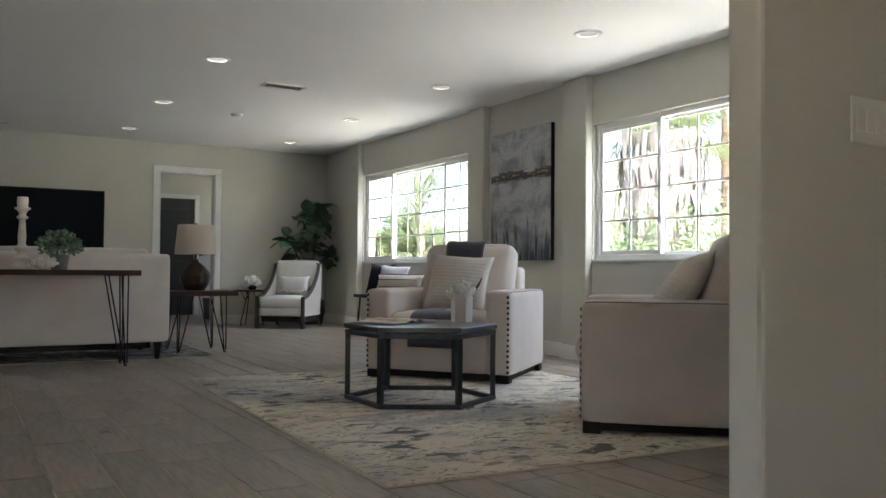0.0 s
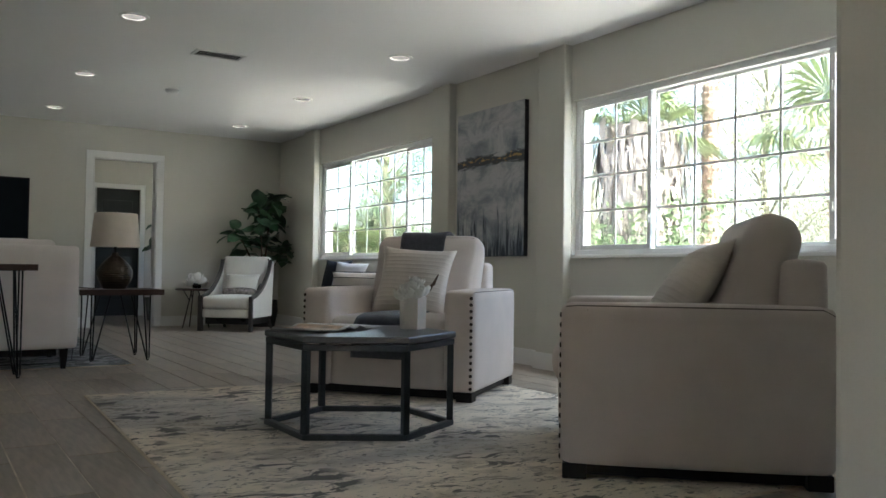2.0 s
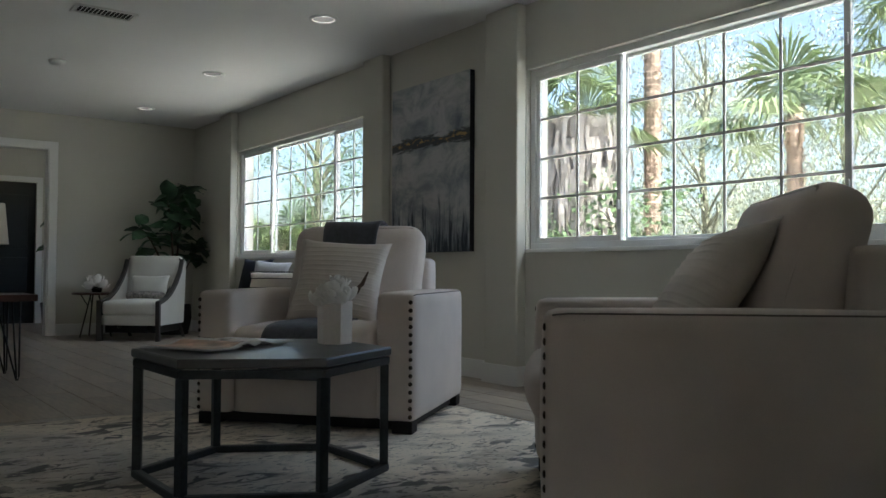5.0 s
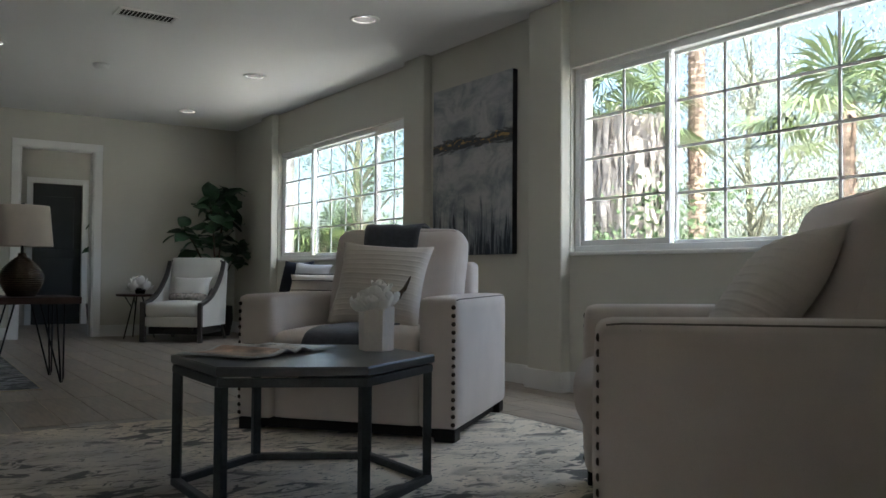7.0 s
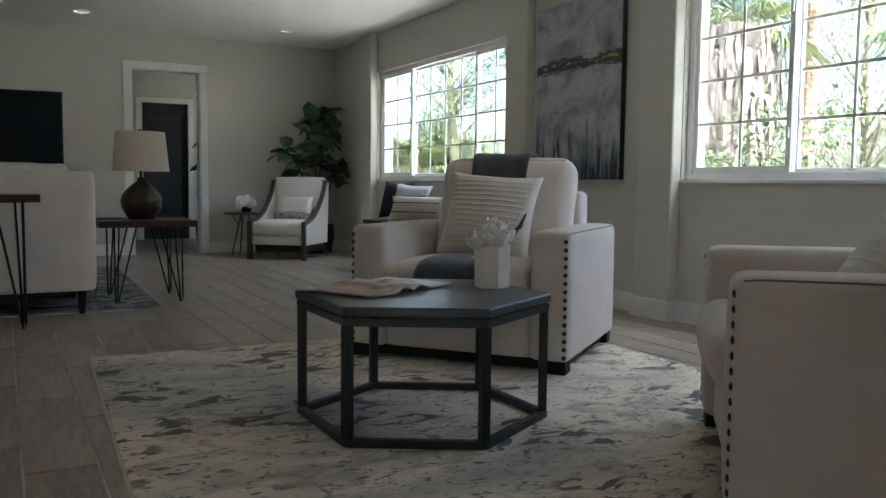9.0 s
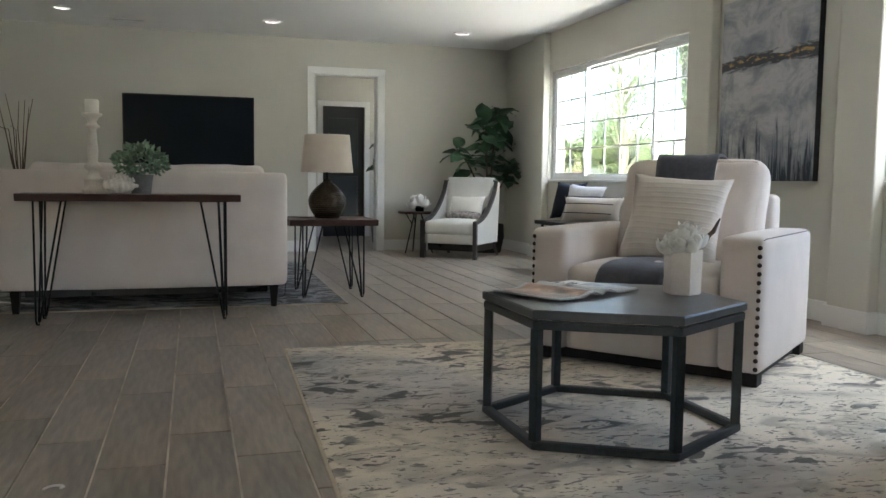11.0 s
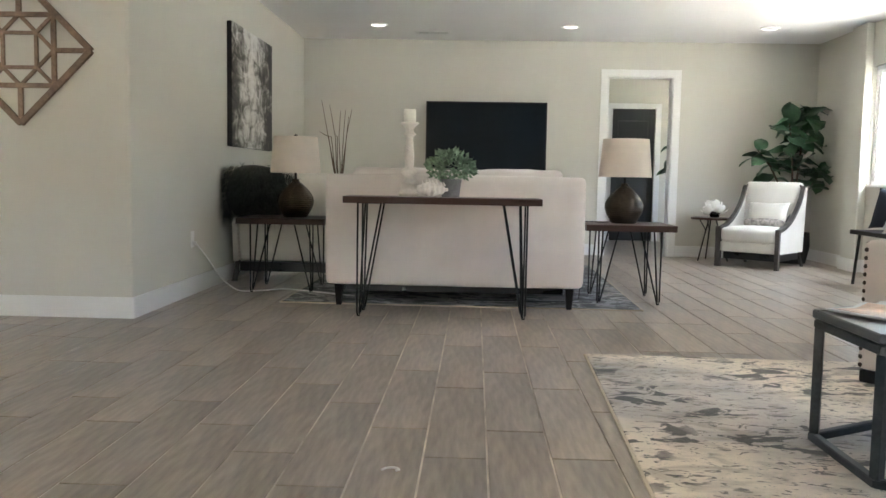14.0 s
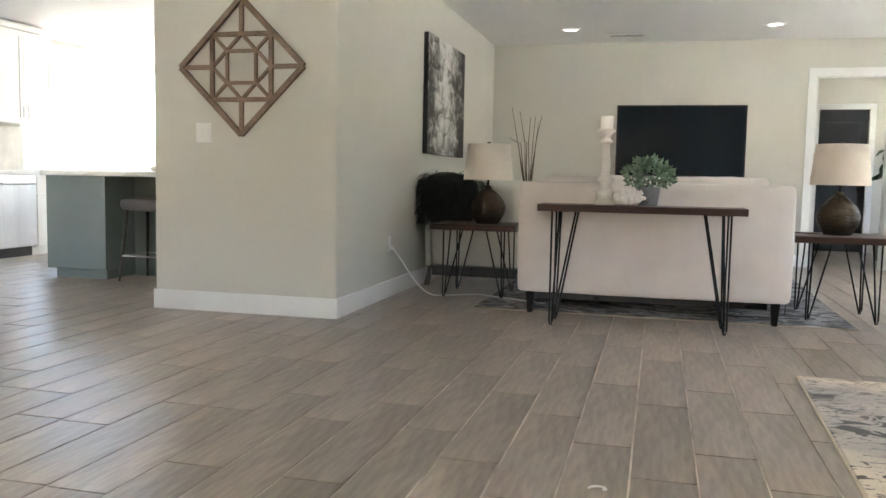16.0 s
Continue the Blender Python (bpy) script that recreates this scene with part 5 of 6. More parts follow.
switch_plate("light_switch", 2, pose(-2.508, 6.45, 1.22), "white two-gang light switch below the wooden ornament", "switch")
switch_plate("light_switch", 4, pose(1.935, 0.94, 1.24), "white four-gang light switch on the partition wall", "switch")
ou = thing("wall_outlet", "white wall outlet with a plugged-in cord", "outlet", pose(LEFT_X, 7.56, 0.42, 0, 0, 90))
part("plate", box(-0.037, 0.037, -0.006, 0, -0.062, 0.062, bevel=0.003), PLATE, ou)
part("plug", box(-0.014, 0.014, -0.035, -0.005, -0.045, -0.015, bevel=0.004), PLATE, ou)
pts = [(LEFT_X + 0.03, 7.56, 0.39), (LEFT_X + 0.10, 7.58, 0.30), (LEFT_X + 0.20, 7.62, 0.12), (LEFT_X + 0.30, 7.68, 0.02), (-1.17, 7.74, 0.006), (-1.02, 7.86, 0.006), (-0.90, 7.90, 0.012), (-0.78, 7.80, 0.018), (-0.62, 7.72, 0.018), (-0.45, 7.62, 0.018), (-0.30, 7.55, 0.018)]
fine = []
for i in range(len(pts) - 1):
    for k in range(4):
        fine.append(Vector(pts[i]).lerp(Vector(pts[i + 1]), k / 4))
fine.append(Vector(pts[-1]))
for _ in range(3):
    fine = [fine[0]] + [(fine[i - 1] + 2 * fine[i] + fine[i + 1]) / 4 for i in range(1, len(fine) - 1)] + [fine[-1]]
tagged(part("power_cord", tube(fine, 0.006, 6), PLATE, smooth=True), "white power cord trailing from outlet across the floor", "cord")

tagged(part("plastic_scrap", tube([(dx + 0.353, dy + 3.873, 0.006) for dx, dy in ((-0.032, -0.010), (-0.022, 0.006), (-0.004, 0.014), (0.014, 0.010), (0.022, -0.004), (0.012, -0.012))], 0.0035, 6), PLATE, smooth=True), "curled scrap of white plastic lying on the floor", "scrap")

# ---------- on the ceiling ----------
# near black instead of white: the recess's shade is put into the colour
BAFFLE = mat("satin_lamp_baffle", (0.045, 0.044, 0.042), 0.5, var=0.05, bump=0.0)


def downlight(x, y):
    d = thing("recessed_light", "round white recessed ceiling downlight, switched on", "ceiling light", pose(x, y, CEIL_Z), "ceiling downlights")
    part("trim_ring", lathe([(0.080, 0.0), (0.081, -0.006), (0.088, -0.009), (0.104, -0.006), (0.108, 0.0), (0.080, 0.0)], 32, caps=False), TRIM, d, smooth=True)
    part("baffle", lathe([(0.081, -0.002), (0.076, 0.043), (0.075, 0.047), (0.0, 0.047)], 32, caps=False), BAFFLE, d, "stepped baffle coloured near black to dim the recess", smooth=True)
    part("lens", lathe([(0.0, 0.039), (0.074, 0.039), (0.074, 0.044), (0.0, 0.044)], 32, caps=False), LED, d, "glowing lens")


for x, y in LIGHT_SPOTS:
    downlight(x, y)
sd = thing("smoke_detector", "small round white smoke detector on the ceiling", "smoke detector", pose(2.48, 8.97, CEIL_Z))
part("housing", lathe([(0.0, -0.035), (0.05, -0.035), (0.065, -0.02), (0.07, 0.0), (0.0, 0.0)], 28, caps=False), TRIM, sd, smooth=True)
VENTDARK = mat("vent_dark_gap", (0.03, 0.03, 0.03), 0.8, bump=0.0)


def ceiling_vent(cx, cy, w, d):
    v = thing("ceiling_vent", "white louvred metal air vent in the ceiling", "vent", pose(cx, cy, CEIL_Z))
    bm = box(-w / 2, w / 2, -d / 2, -d / 2 + 0.022, -0.012, 0, bevel=0.002)
    box(-w / 2, w / 2, d / 2 - 0.022, d / 2, -0.012, 0, bevel=0.002, bm=bm)
    box(-w / 2, -w / 2 + 0.022, -d / 2 + 0.022, d / 2 - 0.022, -0.012, 0, bevel=0.002, bm=bm)
    box(w / 2 - 0.022, w / 2, -d / 2 + 0.022, d / 2 - 0.022, -0.012, 0, bevel=0.002, bm=bm)
    part("frame", bm, TRIM, v)
    # near-black sheet stands in for the shaded duct behind the slats
    part("backing", box(-w / 2 + 0.02, w / 2 - 0.02, -d / 2 + 0.02, d / 2 - 0.02, -0.002, -0.0005), VENTDARK, v)
    n = 14
    for k in range(n):
        x = -w / 2 + 0.03 + (w - 0.06) * k / (n - 1)
        part("slat", box(-0.0015, 0.0015, -d / 2 + 0.02, d / 2 - 0.02, -0.011, 0.011), TRIM, v).matrix_local = pose(x, 0, -0.006, 0, 50, 0)


ceiling_vent(2.44, 7.29, 0.42, 0.20)
ceiling_vent(0.075, 11.14, 0.42, 0.16)

# ---------- kitchen beyond the end wall ----------
ISLAND = mat("sage_grey_cabinet_paint", (0.185, 0.225, 0.215), 0.5, var=0.05, scale=3, bump=0.05)
QUARTZ = mat("white_quartz", (0.74, 0.73, 0.71), 0.25, var=0.04, scale=10, bump=0.02)
CABWHITE = mat("white_cabinet_paint", (0.80, 0.79, 0.77), 0.4, var=0.02, scale=3, bump=0.03)
STEEL = mat("brushed_stainless", (0.52, 0.52, 0.53), 0.32, metal=0.85, var=0.1, scale=4, fine=200, stretch=(1, 1, 0.05), bump=0.05)
SEATGREY = mat("grey_stool_vinyl", (0.075, 0.068, 0.068), 0.6, var=0.1, scale=10, bump=0.1)
TILE = mat("cream_backsplash", (0.60, 0.55, 0.48), 0.4, var=0.1, scale=9, bump=0.2)

isl = thing("kitchen_island", "sage-grey painted kitchen island with white quartz top", "kitchen island", pose(-4.45, 7.60, 0))
part("end_cabinet", box(-0.30, 0.30, 0.0, 1.05, 0.085, 0.905, bevel=0.004), ISLAND, isl)
part("toe_kick", box(-0.24, 0.28, 0.045, 1.0, 0.0, 0.086), ISLAND, isl)
part("body", box(0.301, 1.95, 0.42, 1.05, 0.0, 0.905, bevel=0.003), ISLAND, isl)
part("countertop", box(-0.335, 2.0, -0.035, 1.09, 0.906, 0.948, bevel=0.004), QUARTZ, isl, "white quartz countertop")


def bar_stool(m):
    s = thing("bar_stool", "grey upholstered bar stool with dark tapered metal legs", "stool", m, "bar stools")
    part("seat", puff(0, 0, 0.665, 0.42, 0.40, 0.10, 0.04, (0, 0, 0.012), n=6), SEATGREY, s, smooth=True)
    for sx in (-1, 1):
        for sy in (-1, 1):
            part("leg", tube([(sx * 0.16, sy * 0.15, 0.62), (sx * 0.205, sy * 0.205, 0.0)], 0.014, 8, radii=[0.016, 0.009]), DARKWOOD, s)
    ring = [(0.19 * sx, 0.19 * sy, 0.22) for sx, sy in ((-1, -1), (1, -1), (1, 1), (-1, 1))]
    part("footrest", tube(ring + ring[:1], 0.006, 6), STEEL, s)
    return s


bar_stool(pose(-3.80, 7.79, 0))
bar_stool(pose(-3.12, 7.79, 0))
# wall run of cabinets along the west wall, fronts facing the room
KX = -6.20
cab = thing("base_cabinet", "white shaker base cabinet beside the dishwasher", "cabinet", pose(KX, 9.285, 0))
part("body", box(-0.60, 0.0, -0.13, 0.13, 0.09, 0.90), CABWHITE, cab)
part("toe_kick", box(-0.55, -0.06, -0.13, 0.13, 0.0, 0.09), CABWHITE, cab)
dr = part("drawer_front", box(0.001, 0.02, -0.12, 0.12, 0.70, 0.885, bevel=0.003), CABWHITE, cab)
part("door", box(0.001, 0.02, -0.12, 0.12, 0.105, 0.69, bevel=0.003), CABWHITE, cab)
dw = thing("dishwasher", "brushed stainless steel dishwasher with bar handle", "dishwasher", pose(KX, 8.85, 0))
part("body", box(-0.58, 0.0, -0.30, 0.30, 0.11, 0.90), STEEL, dw)
part("front", box(0.001, 0.028, -0.298, 0.298, 0.12, 0.895, bevel=0.005), STEEL, dw)
part("toe_kick", box(-0.5, -0.05, -0.30, 0.30, 0.0, 0.11), BEZEL, dw)
bm = tube([(0.06, -0.24, 0.80), (0.06, 0.24, 0.80)], 0.010, 10)
for y in (-0.21, 0.21):
    tube([(0.028, y, 0.80), (0.06, y, 0.80)], 0.006, 8, bm=bm)
part("handle", bm, STEEL, dw)
cab = thing("base_cabinet", "white shaker base cabinet run along the wall", "cabinet", pose(KX, 7.75, 0))
part("body", box(-0.60, 0.0, -1.5, 0.795, 0.09, 0.90), CABWHITE, cab)
part("toe_kick", box(-0.55, -0.06, -1.5, 0.795, 0.0, 0.09), CABWHITE, cab)
for k in range(4):
    part("door", box(0.001, 0.02, -1.48 + 0.57 * k, -0.93 + 0.57 * k, 0.105, 0.885, bevel=0.003), CABWHITE, cab)
ctp = part("countertop", box(-6.98, KX + 0.035, 6.25, 9.45, 0.901, 0.942, bevel=0.004), QUARTZ)
tagged(ctp, "white quartz kitchen countertop", "countertop")
structure("wall_backsplash", box(-7.0, -6.985, 6.25, 9.8, 0.943, 1.455), TILE, "cream tiled kitchen backsplash", "wall")


def shaker_door(parent, y0, y1, z0, z1, handle_y):
    d = part("door", box(0.001, 0.013, y0, y1, z0, z1), CABWHITE, parent)
    bm = box(0.0131, 0.022, y0, y0 + 0.06, z0, z1, bevel=0.002)
    box(0.0131, 0.022, y1 - 0.06, y1, z0, z1, bevel=0.002, bm=bm)
    box(0.0131, 0.022, y0 + 0.06, y1 - 0.06, z0, z0 + 0.06, bevel=0.002, bm=bm)
    box(0.0131, 0.022, y0 + 0.06, y1 - 0.06, z1 - 0.06, z1, bevel=0.002, bm=bm)
    part("door_frame", bm, CABWHITE, d)
    part("handle", tube([(0.022, handle_y, z0 + 0.06), (0.045, handle_y, z0 + 0.065), (0.045, handle_y, z0 + 0.185), (0.022, handle_y, z0 + 0.19)], 0.005, 8), STEEL, d)


for yc in (9.345, 8.415, 7.485):
    up = thing("wall_cabinet", "white shaker wall cabinet with steel bar handles", "cabinet", pose(KX - 0.30, yc, 0), "wall cabinets")
    part("body", box(-0.48, 0.0, -0.462, 0.462, 1.47, 2.50), CABWHITE, up)
    shaker_door(up, -0.458, -0.002, 1.475, 2.49, -0.04)
    shaker_door(up, 0.002, 0.458, 1.475, 2.49, 0.04)
    part("crown", box(-0.34, 0.05, -0.462, 0.462, 2.501, 2.575, bevel=0.012), CABWHITE, up)
tk = thing("toaster", "grey countertop toaster on the kitchen counter", "toaster", pose(KX - 0.22, 8.55, 0.942))
part("body", puff(0, 0, 0.10, 0.19, 0.30, 0.17, 0.03, n=5), STEEL, tk, smooth=True)
part("base", box(-0.09, 0.09, -0.14, 0.14, 0.0, 0.02, bevel=0.004), BEZEL, tk)
bw = thing("plate_setting", "white napkin and dark plate on the island", "tableware", pose(-3.55, 7.85, 0.948))
part("plate", lathe([(0.0, 0.0), (0.09, 0.0), (0.14, 0.018), (0.138, 0.022), (0.085, 0.006), (0.0, 0.006)], 28, caps=False), GREYPOT, bw, smooth=True)
part("napkin", puff(-0.16, 0, 0.028, 0.22, 0.14, 0.05, 0.02, n=6, wob=0.02), CERAMIC, bw, smooth=True)
part("bowl", lathe([(0.0, 0.022), (0.04, 0.022), (0.08, 0.075), (0.076, 0.075), (0.036, 0.03), (0.0, 0.03)], 24, caps=False), CERAMIC, bw, smooth=True)


# glazing of the plain openings; all but window_3 are added, unseen, for light
def plain_window(name, axis, at, a0, a1, z0, z1, n):
    w = thing(name, "plain white framed window to let daylight in", "window", kind="structure")
    for k in range(n):
        p, q_ = a0 + (a1 - a0) * k / n, a0 + (a1 - a0) * (k + 1) / n
        bm = bmesh.new()
        for u0, u1, v0, v1 in ((p, q_, z0, z0 + 0.05), (p, q_, z1 - 0.05, z1), (p, p + 0.05, z0 + 0.05, z1 - 0.05), (q_ - 0.05, q_, z0 + 0.05, z1 - 0.05)):
            if axis == "x":
                box(at - 0.03, at + 0.03, u0, u1, v0, v1, bm=bm)
            else:
                box(u0, u1, at - 0.03, at + 0.03, v0, v1, bm=bm)
        fr = part("window_frame", bm, VINYL, w)
        bm = box(at - 0.003, at + 0.003, p + 0.05, q_ - 0.05, z0 + 0.05, z1 - 0.05) if axis == "x" else box(p + 0.05, q_ - 0.05, at - 0.003, at + 0.003, z0 + 0.05, z1 - 0.05)
        pane = part("pane", bm, GLASS, fr)
        pane.visible_shadow = False


plain_window("window_3", "x", -7.1, 9.9, 13.1, 0.95, 2.5, 2)
plain_window("added_window_4", "y", 13.3, -6.2, -2.2, 0.95, 2.35, 4)
plain_window("added_window_5", "y", -3.1, -2.6, -0.8, 0.8, 2.1, 2)
plain_window("added_window_7", "x", -7.1, 4.0, 5.5, 0.7, 2.15, 1)
plain_window("added_window_6", "x", WIN_X + 0.1, 12.5, 13.7, 0.9, 2.1, 1)

# plant in the back room
bp_ = thing("fiddle_leaf_plant", "leafy plant standing in the room behind the doorway", "plant", pose(3.33, 13.0, 0))
part("pot", lathe([(0.0, 0.0), (0.13, 0.0), (0.17, 0.34), (0.155, 0.34), (0.0, 0.28)], 20, caps=False), GREYPOT, bp_, smooth=True)
part("stem", tube([(0, 0, 0.28), (0.02, 0, 0.9), (-0.03, 0.0, 1.5)], 0.014, 6), TWIG, bp_)
g = random.Random(8)
for k in range(16):
    ob = new("leaf", g.choice(leaf_meshes))
    ob.parent = bp_
    ob.matrix_local = pose(0.0, 0, 1.05 + 0.03 * k, g.uniform(-30, 30), g.uniform(-10, 50), k * 137.5) @ Matrix.Scale(0.85, 4)

# ---------- garden outside the windows ----------
BARK = mat("brown_palm_bark", (0.36, 0.27, 0.21), 0.95, var=0.45, scale=5, fine=30, stretch=(1, 1, 2.5), bump=0.8, dist=0.02)
GREYBARK = mat("grey_palm_bark", (0.26, 0.235, 0.205), 0.95, var=0.35, scale=4, fine=30, stretch=(1, 1, 0.4), bump=0.8, dist=0.02)
DEADFROND = mat("dry_palm_frond", (0.27, 0.245, 0.225), 0.95, var=0.3, scale=6, bump=0.3, rnd=0.5, island=True)
FROND = mat("green_palm_frond", (0.17, 0.225, 0.10), 0.5, var=0.3, scale=4, bump=0.2, rnd=0.4, island=True)
WISPY = mat("yellow_green_leaves", (0.36, 0.38, 0.27), 0.8, var=0.3, scale=2, bump=0.1, rnd=0.5, island=True)
BUSH = mat("fresh_green_leaves", (0.085, 0.145, 0.06), 0.7, var=0.3, scale=3, bump=0.1, rnd=0.5, island=True)
GZ = -0.3


def polar(bearing, dist, ex=0.9, ey=1.25):
    a = radians(bearing)
    return ex + dist * math.sin(a), ey + dist * math.cos(a)


def trunk(h, r0, r1, seed, material, parent, lean=0.0, scars=True):
    """A palm trunk with stubby leaf-base scars."""
    g = random.Random(seed)
    n = int(h / 0.16)
    prof = []
    for i in range(n):
        u = i / n
        r = r0 + (r1 - r0) * u
        z = u * h
        prof += [(r * 0.93, z), (r * g.uniform(1.0, 1.06), z + 0.12)]
    bm = lathe(prof, 12)
    for v in bm.verts:
        v.co.x += lean * (v.co.z / h) ** 1.5
    t_ = part("trunk", bm, material, parent)
    if scars:
        verts, faces = [], []
        for i in range(int(h / 0.10)):
            for k in range(4):
                z, a = i * 0.10 + g.uniform(0, 0.1), g.uniform(0, 6.28)
                u = z / h
                r = (r0 + (r1 - r0) * u) * 0.98
                o = Vector((math.cos(a), math.sin(a), 0))
                s_ = Vector((-o.y, o.x, 0)) * g.uniform(0.02, 0.05)
                p = o * r + Vector((lean * u ** 1.5, 0, z))
                tip = p + o * g.uniform(0.03, 0.09) + Vector((0, 0, g.uniform(0.03, 0.14)))
                j = len(verts)
                verts += [p - s_, p + s_, tip + s_ * 0.5, tip - s_ * 0.5, p - s_ + Vector((0, 0, 0.09)), p + s_ + Vector((0, 0, 0.09))]
                faces += [(j, j + 1, j + 2, j + 3), (j + 3, j + 2, j + 5, j + 4)]
        mesh_part("leaf_scars", (verts, faces), material, parent, kind="stuff")


def fan(verts, faces, base, d, size, g, droop=0.25, segs=30, spread=112):
    """One fan-shaped palm frond at the end of a stalk."""
    d = d.normalized()
    side = d.cross(Vector((0, 0, 1)))
    side = side.normalized() if side.length > 0.05 else Vector((1, 0, 0))
    up = side.cross(d)
    stalk = size * g.uniform(0.7, 1.0)
    hub = base + d * stalk + Vector((0, 0, -droop * 0.25 * stalk))
    j = len(verts)
    verts += [base - side * 0.025, base + side * 0.025, hub + side * 0.015, hub - side * 0.015]
    faces.append((j, j + 1, j + 2, j + 3))
    for k in range(segs):
        a = radians(-spread + 2 * spread * k / (segs - 1))
        L_ = size * (0.75 + 0.25 * math.cos(a * 0.6)) * g.uniform(0.88, 1.05)
        dirv = (d * math.cos(a) + side * math.sin(a)).normalized()
        w = (up * 0.25 + side * math.cos(a) - d * math.sin(a)).normalized() * size * 0.030
        mid = hub + dirv * L_ * 0.6 + up * 0.06 * size * (1 if k % 2 else -0.2)
        tip = hub + dirv * L_ + Vector((0, 0, -droop * size * g.uniform(0.35, 0.9)))
        j = len(verts)
        verts += [hub, mid + w, tip, mid - w]
        faces.append((j, j + 1, j + 2, j + 3))


def palm(bearing, dist, h, r, n_fronds, size, seed, label, skirt=0, bark=None, lean=0.0, low=-0.5):
    x, y = polar(bearing, dist)
    t_ = thing("palm_tree", label, "palm tree", pose(x, y, GZ))
    g = random.Random(seed)
    trunk(h, r * 1.1, r, seed, bark or BARK, t_, lean)
    top = Vector((lean, 0, h))
    verts, faces = [], []
    for k in range(n_fronds):
        a, el = k * 2.4 + g.uniform(-0.2, 0.2), g.uniform(low, 1.25)
        fan(verts, faces, top + Vector((0, 0, g.uniform(-0.4, 0.2))), Vector((math.cos(a) * math.cos(el), math.sin(a) * math.cos(el), math.sin(el))), size * g.uniform(0.8, 1.1), g, droop=g.uniform(0.15, 0.55))
    mesh_part("crown", (verts, faces), FROND, t_, "green fan fronds", "stuff")
    if skirt:
        g2 = random.Random(seed + 50)
        prof = [(r * 1.3 + (0.15 + 0.45 * k / 20) * g2.uniform(0.75, 1.15), h - skirt + (skirt - 0.2) * k / 20) for k in range(21)]
        bm = lathe(prof, 14)
        for v in bm.verts:
            v.co += 0.09 * noise.noise_vector(v.co * 2.3)
        part("thatch", bm, DEADFROND, t_, "matted dead frond core")
        verts, faces = [], []
        for k in range(int(skirt * 260)):
            z = h - g.random() ** 0.9 * skirt
            a = g.uniform(0, 6.28)
            o = Vector((math.cos(a), math.sin(a), 0))
            rr = r * 1.1 + (0.25 + 0.55 * (z - (h - skirt)) / skirt) * g.uniform(0.5, 1.1)
            p = o * rr + Vector((0, 0, z)) + top * 0
            s_ = Vector((-o.y, o.x, 0)) * g.uniform(0.02, 0.075)
            L_ = g.uniform(0.5, 1.5)
            q1 = p + o * g.uniform(-0.02, 0.14) - Vector((0, 0, L_ * 0.5)) + s_ * g.uniform(-1, 1)
            q2 = p + o * g.uniform(-0.15, 0.08) - Vector((0, 0, L_)) + s_ * g.uniform(-2, 2)
            j = len(verts)
            verts += [p - s_, p + s_, q1 + s_, q1 - s_, q2]
            faces += [(j, j + 1, j + 2, j + 3), (j + 3, j + 2, j + 4)]
        mesh_part("dry_skirt", (verts, faces), DEADFROND, t_, "hanging grey-brown dead fronds", "stuff")
    return t_


palm(46.5, 19, 4.7, 0.30, 20, 1.15, 1, "shaggy fan palm with a hanging skirt of dry fronds", skirt=4.6, bark=GREYBARK)
palm(51.1, 20, 11.5, 0.185, 30, 1.3, 2, "tall slender fan palm with a rough brown trunk")
palm(60.1, 11.5, 3.25, 0.095, 15, 0.86, 3, "fan palm with a brown scarred trunk and green crown", low=-0.15)
palm(33.6, 24, 11.0, 0.30, 30, 1.4, 5, "tall palm with grey peeling trunk", skirt=7.0, bark=GREYBARK)
palm(35.4, 22, 10.0, 0.28, 30, 1.4, 6, "tall grey palm near the far window", skirt=5.0, bark=GREYBARK)
palm(29.2, 24, 1.0, 0.18, 34, 0.9, 7, "low young fan palm with spreading fronds", low=-0.1)
palm(31.8, 22, 0.9, 0.18, 34, 0.85, 8, "low green fan palm beside a trunk", low=-0.1)
palm(25.6, 23, 1.8, 0.2, 34, 1.0, 9, "bushy green fan palm outside the far window", low=-0.2)
palm(67, 22, 6.5, 0.22, 16, 1.3, 10, "fan palm at the edge of the garden")


STEM = mat("grey_green_stem", (0.16, 0.16, 0.11), 0.9, var=0.3, scale=20, bump=0.3)


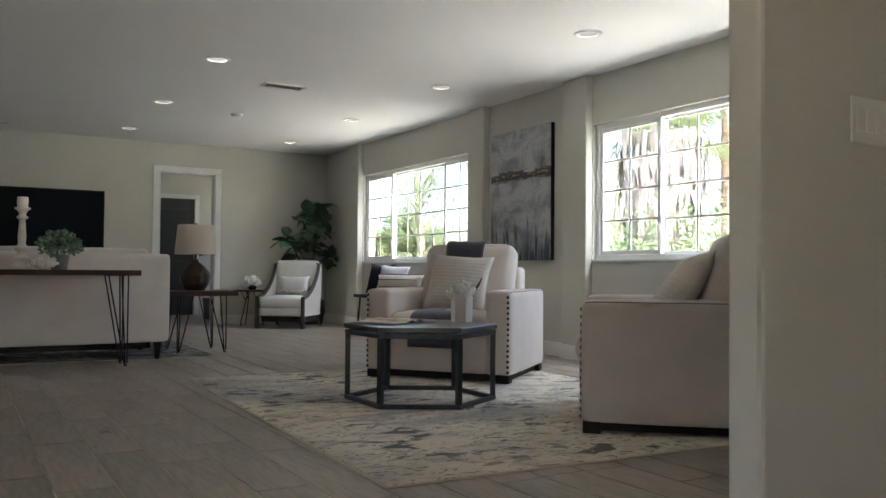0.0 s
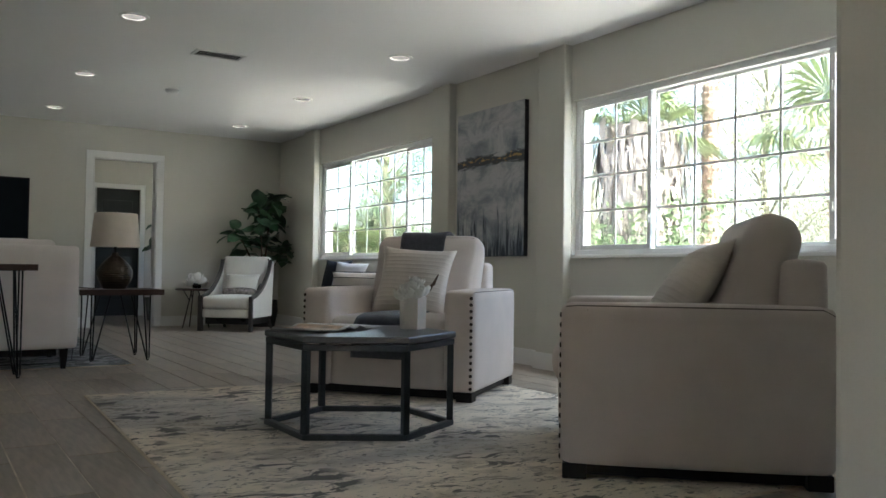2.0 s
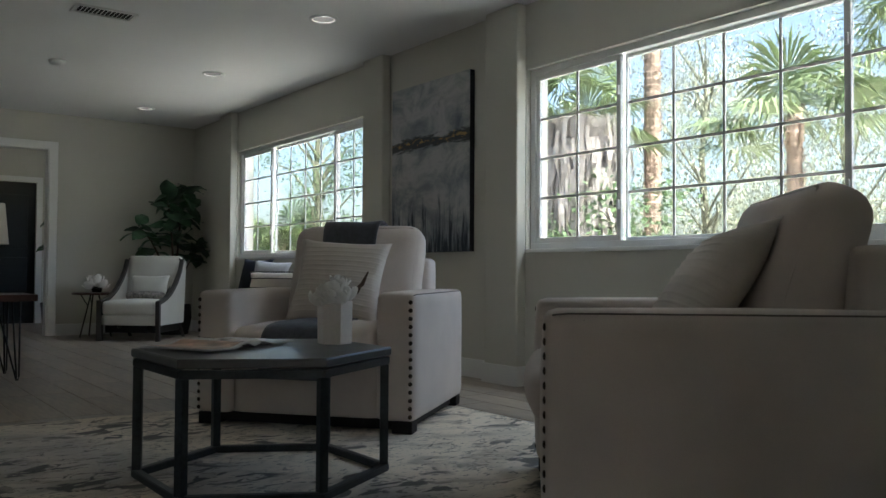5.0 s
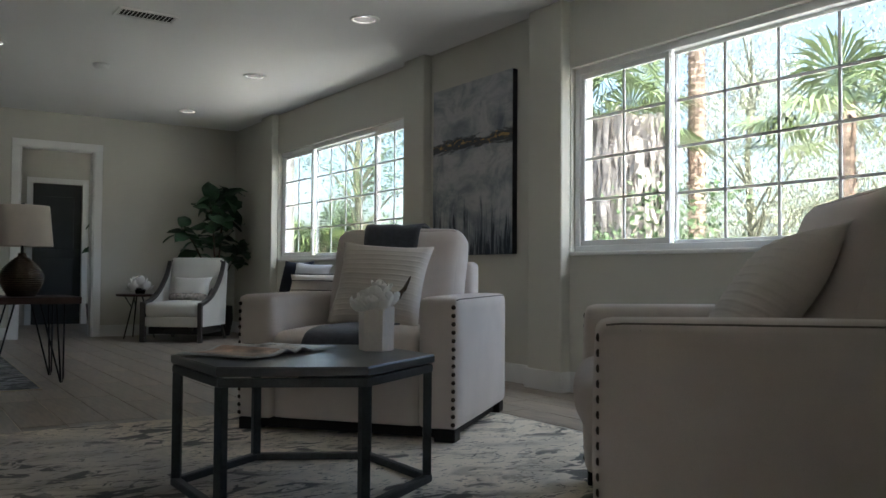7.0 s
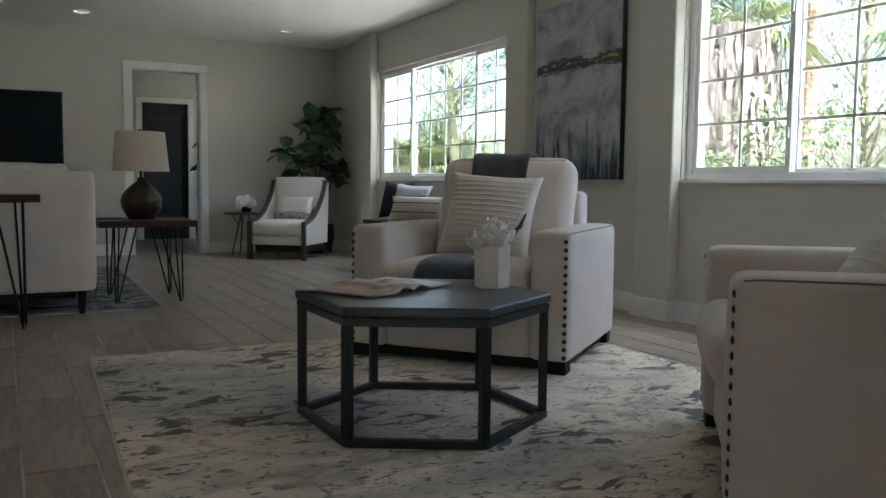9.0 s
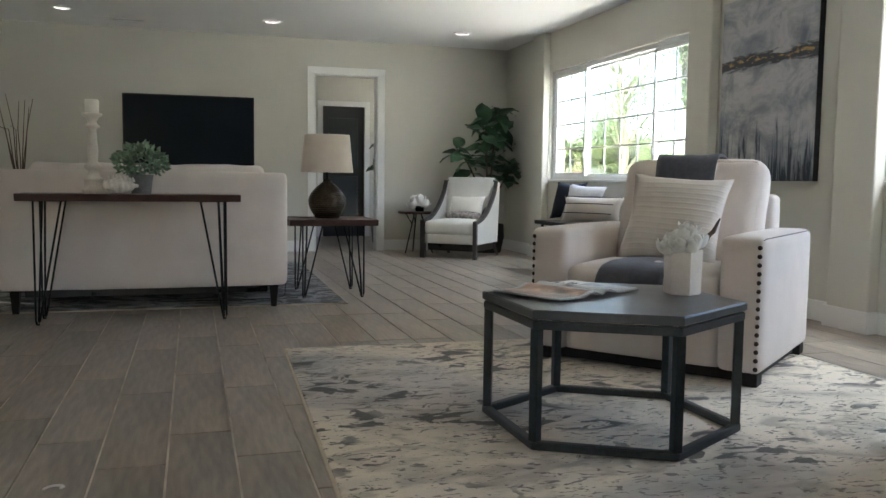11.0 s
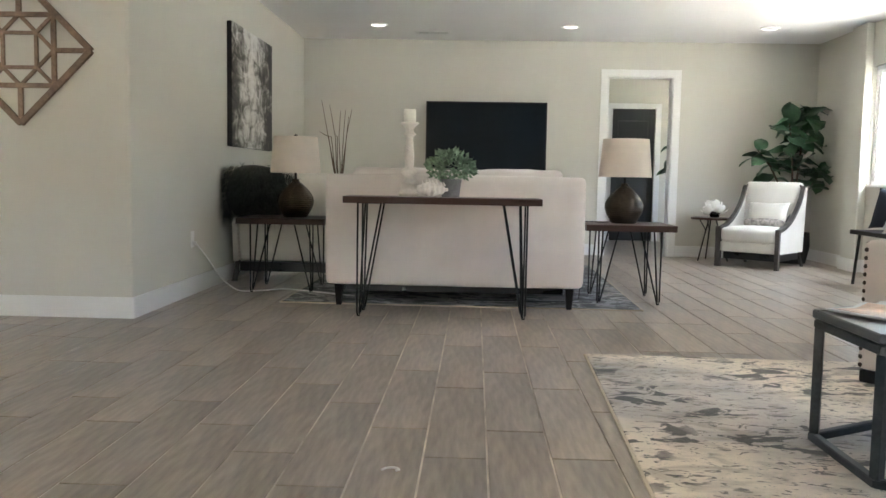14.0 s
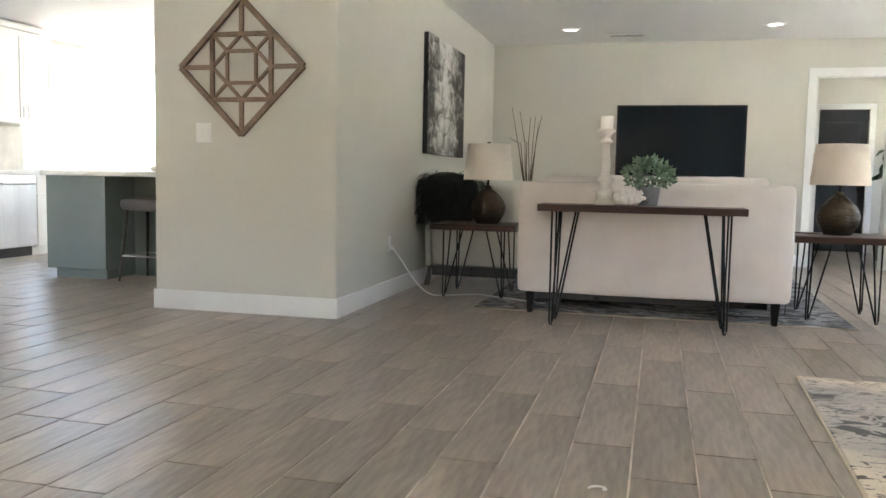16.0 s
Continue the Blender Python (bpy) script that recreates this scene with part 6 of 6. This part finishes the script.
def leafy_tree(bearing, dist, h, spread, n, leaf, seed, label, material, hang=0.0, trunk_r=0.16, lowz=0.25):
    """A tree of limbs, twigs and many small leaves in loose clumps."""
    x, y = polar(bearing, dist)
    t_ = thing("tree", label, "tree", pose(x, y, GZ))
    g = random.Random(seed)
    bm = tube([(0, 0, 0), (0.1, 0.05, h * 0.25), (-0.05, 0.1, h * 0.5), (0.05, 0, h * 0.8)], trunk_r, 8, radii=[trunk_r, trunk_r * 0.8, trunk_r * 0.55, trunk_r * 0.2])
    clumps = []
    for k in range(26):
        a, u = k * 2.4 + g.uniform(-0.4, 0.4), g.random()
        z = h * (lowz + (0.98 - lowz) * u)
        rr = spread * g.uniform(0.25, 1.0) * (1 - 0.45 * abs(u - 0.45) * 1.6)
        c = Vector((rr * math.cos(a), rr * math.sin(a), z))
        clumps.append(c)
        tube([(0, 0, max(0.4, z - rr * 0.8)), c * 0.5 + Vector((0, 0, z * 0.5 - rr * 0.2)), c], 0.03, 5, radii=[trunk_r * 0.3, min(0.025, trunk_r * 0.25), min(0.01, trunk_r * 0.15)], bm=bm)
    part("limbs", bm, STEM, t_)
    verts, faces = [], []
    for k in range(n):
        c = g.choice(clumps)
        R_ = spread * 0.32
        p = c + Vector((g.gauss(0, R_ * 0.55), g.gauss(0, R_ * 0.55), g.gauss(0, R_ * 0.5) - hang * g.random() ** 2))
        if p.z < 0.1:
            continue
        s_ = leaf * g.uniform(0.6, 1.3)
        d = Vector((g.uniform(-1, 1), g.uniform(-1, 1), g.uniform(-1, 0.4) - hang)).normalized() * s_
        w = d.cross(Vector((g.uniform(-1, 1), g.uniform(-1, 1), g.uniform(-1, 1)))).normalized() * s_ * 0.28
        j = len(verts)
        verts += [p, p + d * 0.5 + w, p + d, p + d * 0.5 - w]
        faces.append((j, j + 1, j + 2, j + 3))
    mesh_part("crown", (verts, faces), material, t_, "loose small leaves", "stuff")


leafy_tree(54.5, 26, 9.0, 4.2, 21000, 0.095, 31, "wispy yellow-green pepper tree with drooping sprays", WISPY, hang=1.4)
leafy_tree(63, 28, 9.0, 4.5, 22000, 0.095, 32, "broad yellow-green pepper tree behind the palms", WISPY, hang=1.4)
leafy_tree(43, 30, 6.5, 3.2, 9000, 0.10, 33, "pale green tree beyond the shaggy palm", WISPY, hang=0.8)
leafy_tree(28.3, 22, 7.5, 2.0, 8000, 0.08, 34, "leafy green tree outside the far window", BUSH)
leafy_tree(48.6, 8.4, 2.1, 0.55, 420, 0.075, 35, "leafy shrub with arching sprigs outside the window", BUSH, trunk_r=0.014, lowz=0.45)
leafy_tree(51.6, 8.8, 2.0, 0.50, 420, 0.075, 36, "fresh green shrub close to the window", BUSH, trunk_r=0.014, lowz=0.45)
leafy_tree(56, 9.5, 1.35, 0.6, 260, 0.075, 37, "low sprigs of a shrub below the window", BUSH, trunk_r=0.014, lowz=0.4)
leafy_tree(45, 14, 1.9, 0.9, 1600, 0.10, 38, "rounded green bush by the palm", BUSH, trunk_r=0.04, lowz=0.3)
# garden wall and hedge that close the view low down
structure("wall_garden", box(38, 38.3, -30, 60, GZ, 1.6), EXT, "pale stucco garden wall far behind the trees", "wall")
near, rest_bm = [], []
for cx, cy in PLANKS:
    (near if -3.4 < cx < 3.2 and 2.2 < cy < 9.1 else rest_bm).append((cx, cy))
pm = plank_mesh()
for cx, cy in near[:300]:
    ob = new("plank", pm)
    ob.parent = fl
    ob.location = (cx, cy, 0)
verts, faces = [], []
for cx, cy in rest_bm + near[300:]:
    i = len(verts)
    x0, x1, y0, y1 = cx - PW / 2 + G / 2, cx + PW / 2 - G / 2, cy - PL / 2 + G / 2, cy + PL / 2 - G / 2
    verts += [(x, y, z) for z in (-0.0035, 0.0005) for x, y in ((x0, y0), (x1, y0), (x1, y1), (x0, y1))]
    faces += [(i + 4, i + 5, i + 6, i + 7), (i, i + 1, i + 5, i + 4), (i + 1, i + 2, i + 6, i + 5), (i + 2, i + 3, i + 7, i + 6), (i + 3, i, i + 4, i + 7)]
me = bpy.data.meshes.new("planks")
me.from_pydata(verts, [], faces)
me.materials.append(PLANK_REST)
ob = new("planks", me)
ob.parent = fl
tagged(ob, kind="stuff")
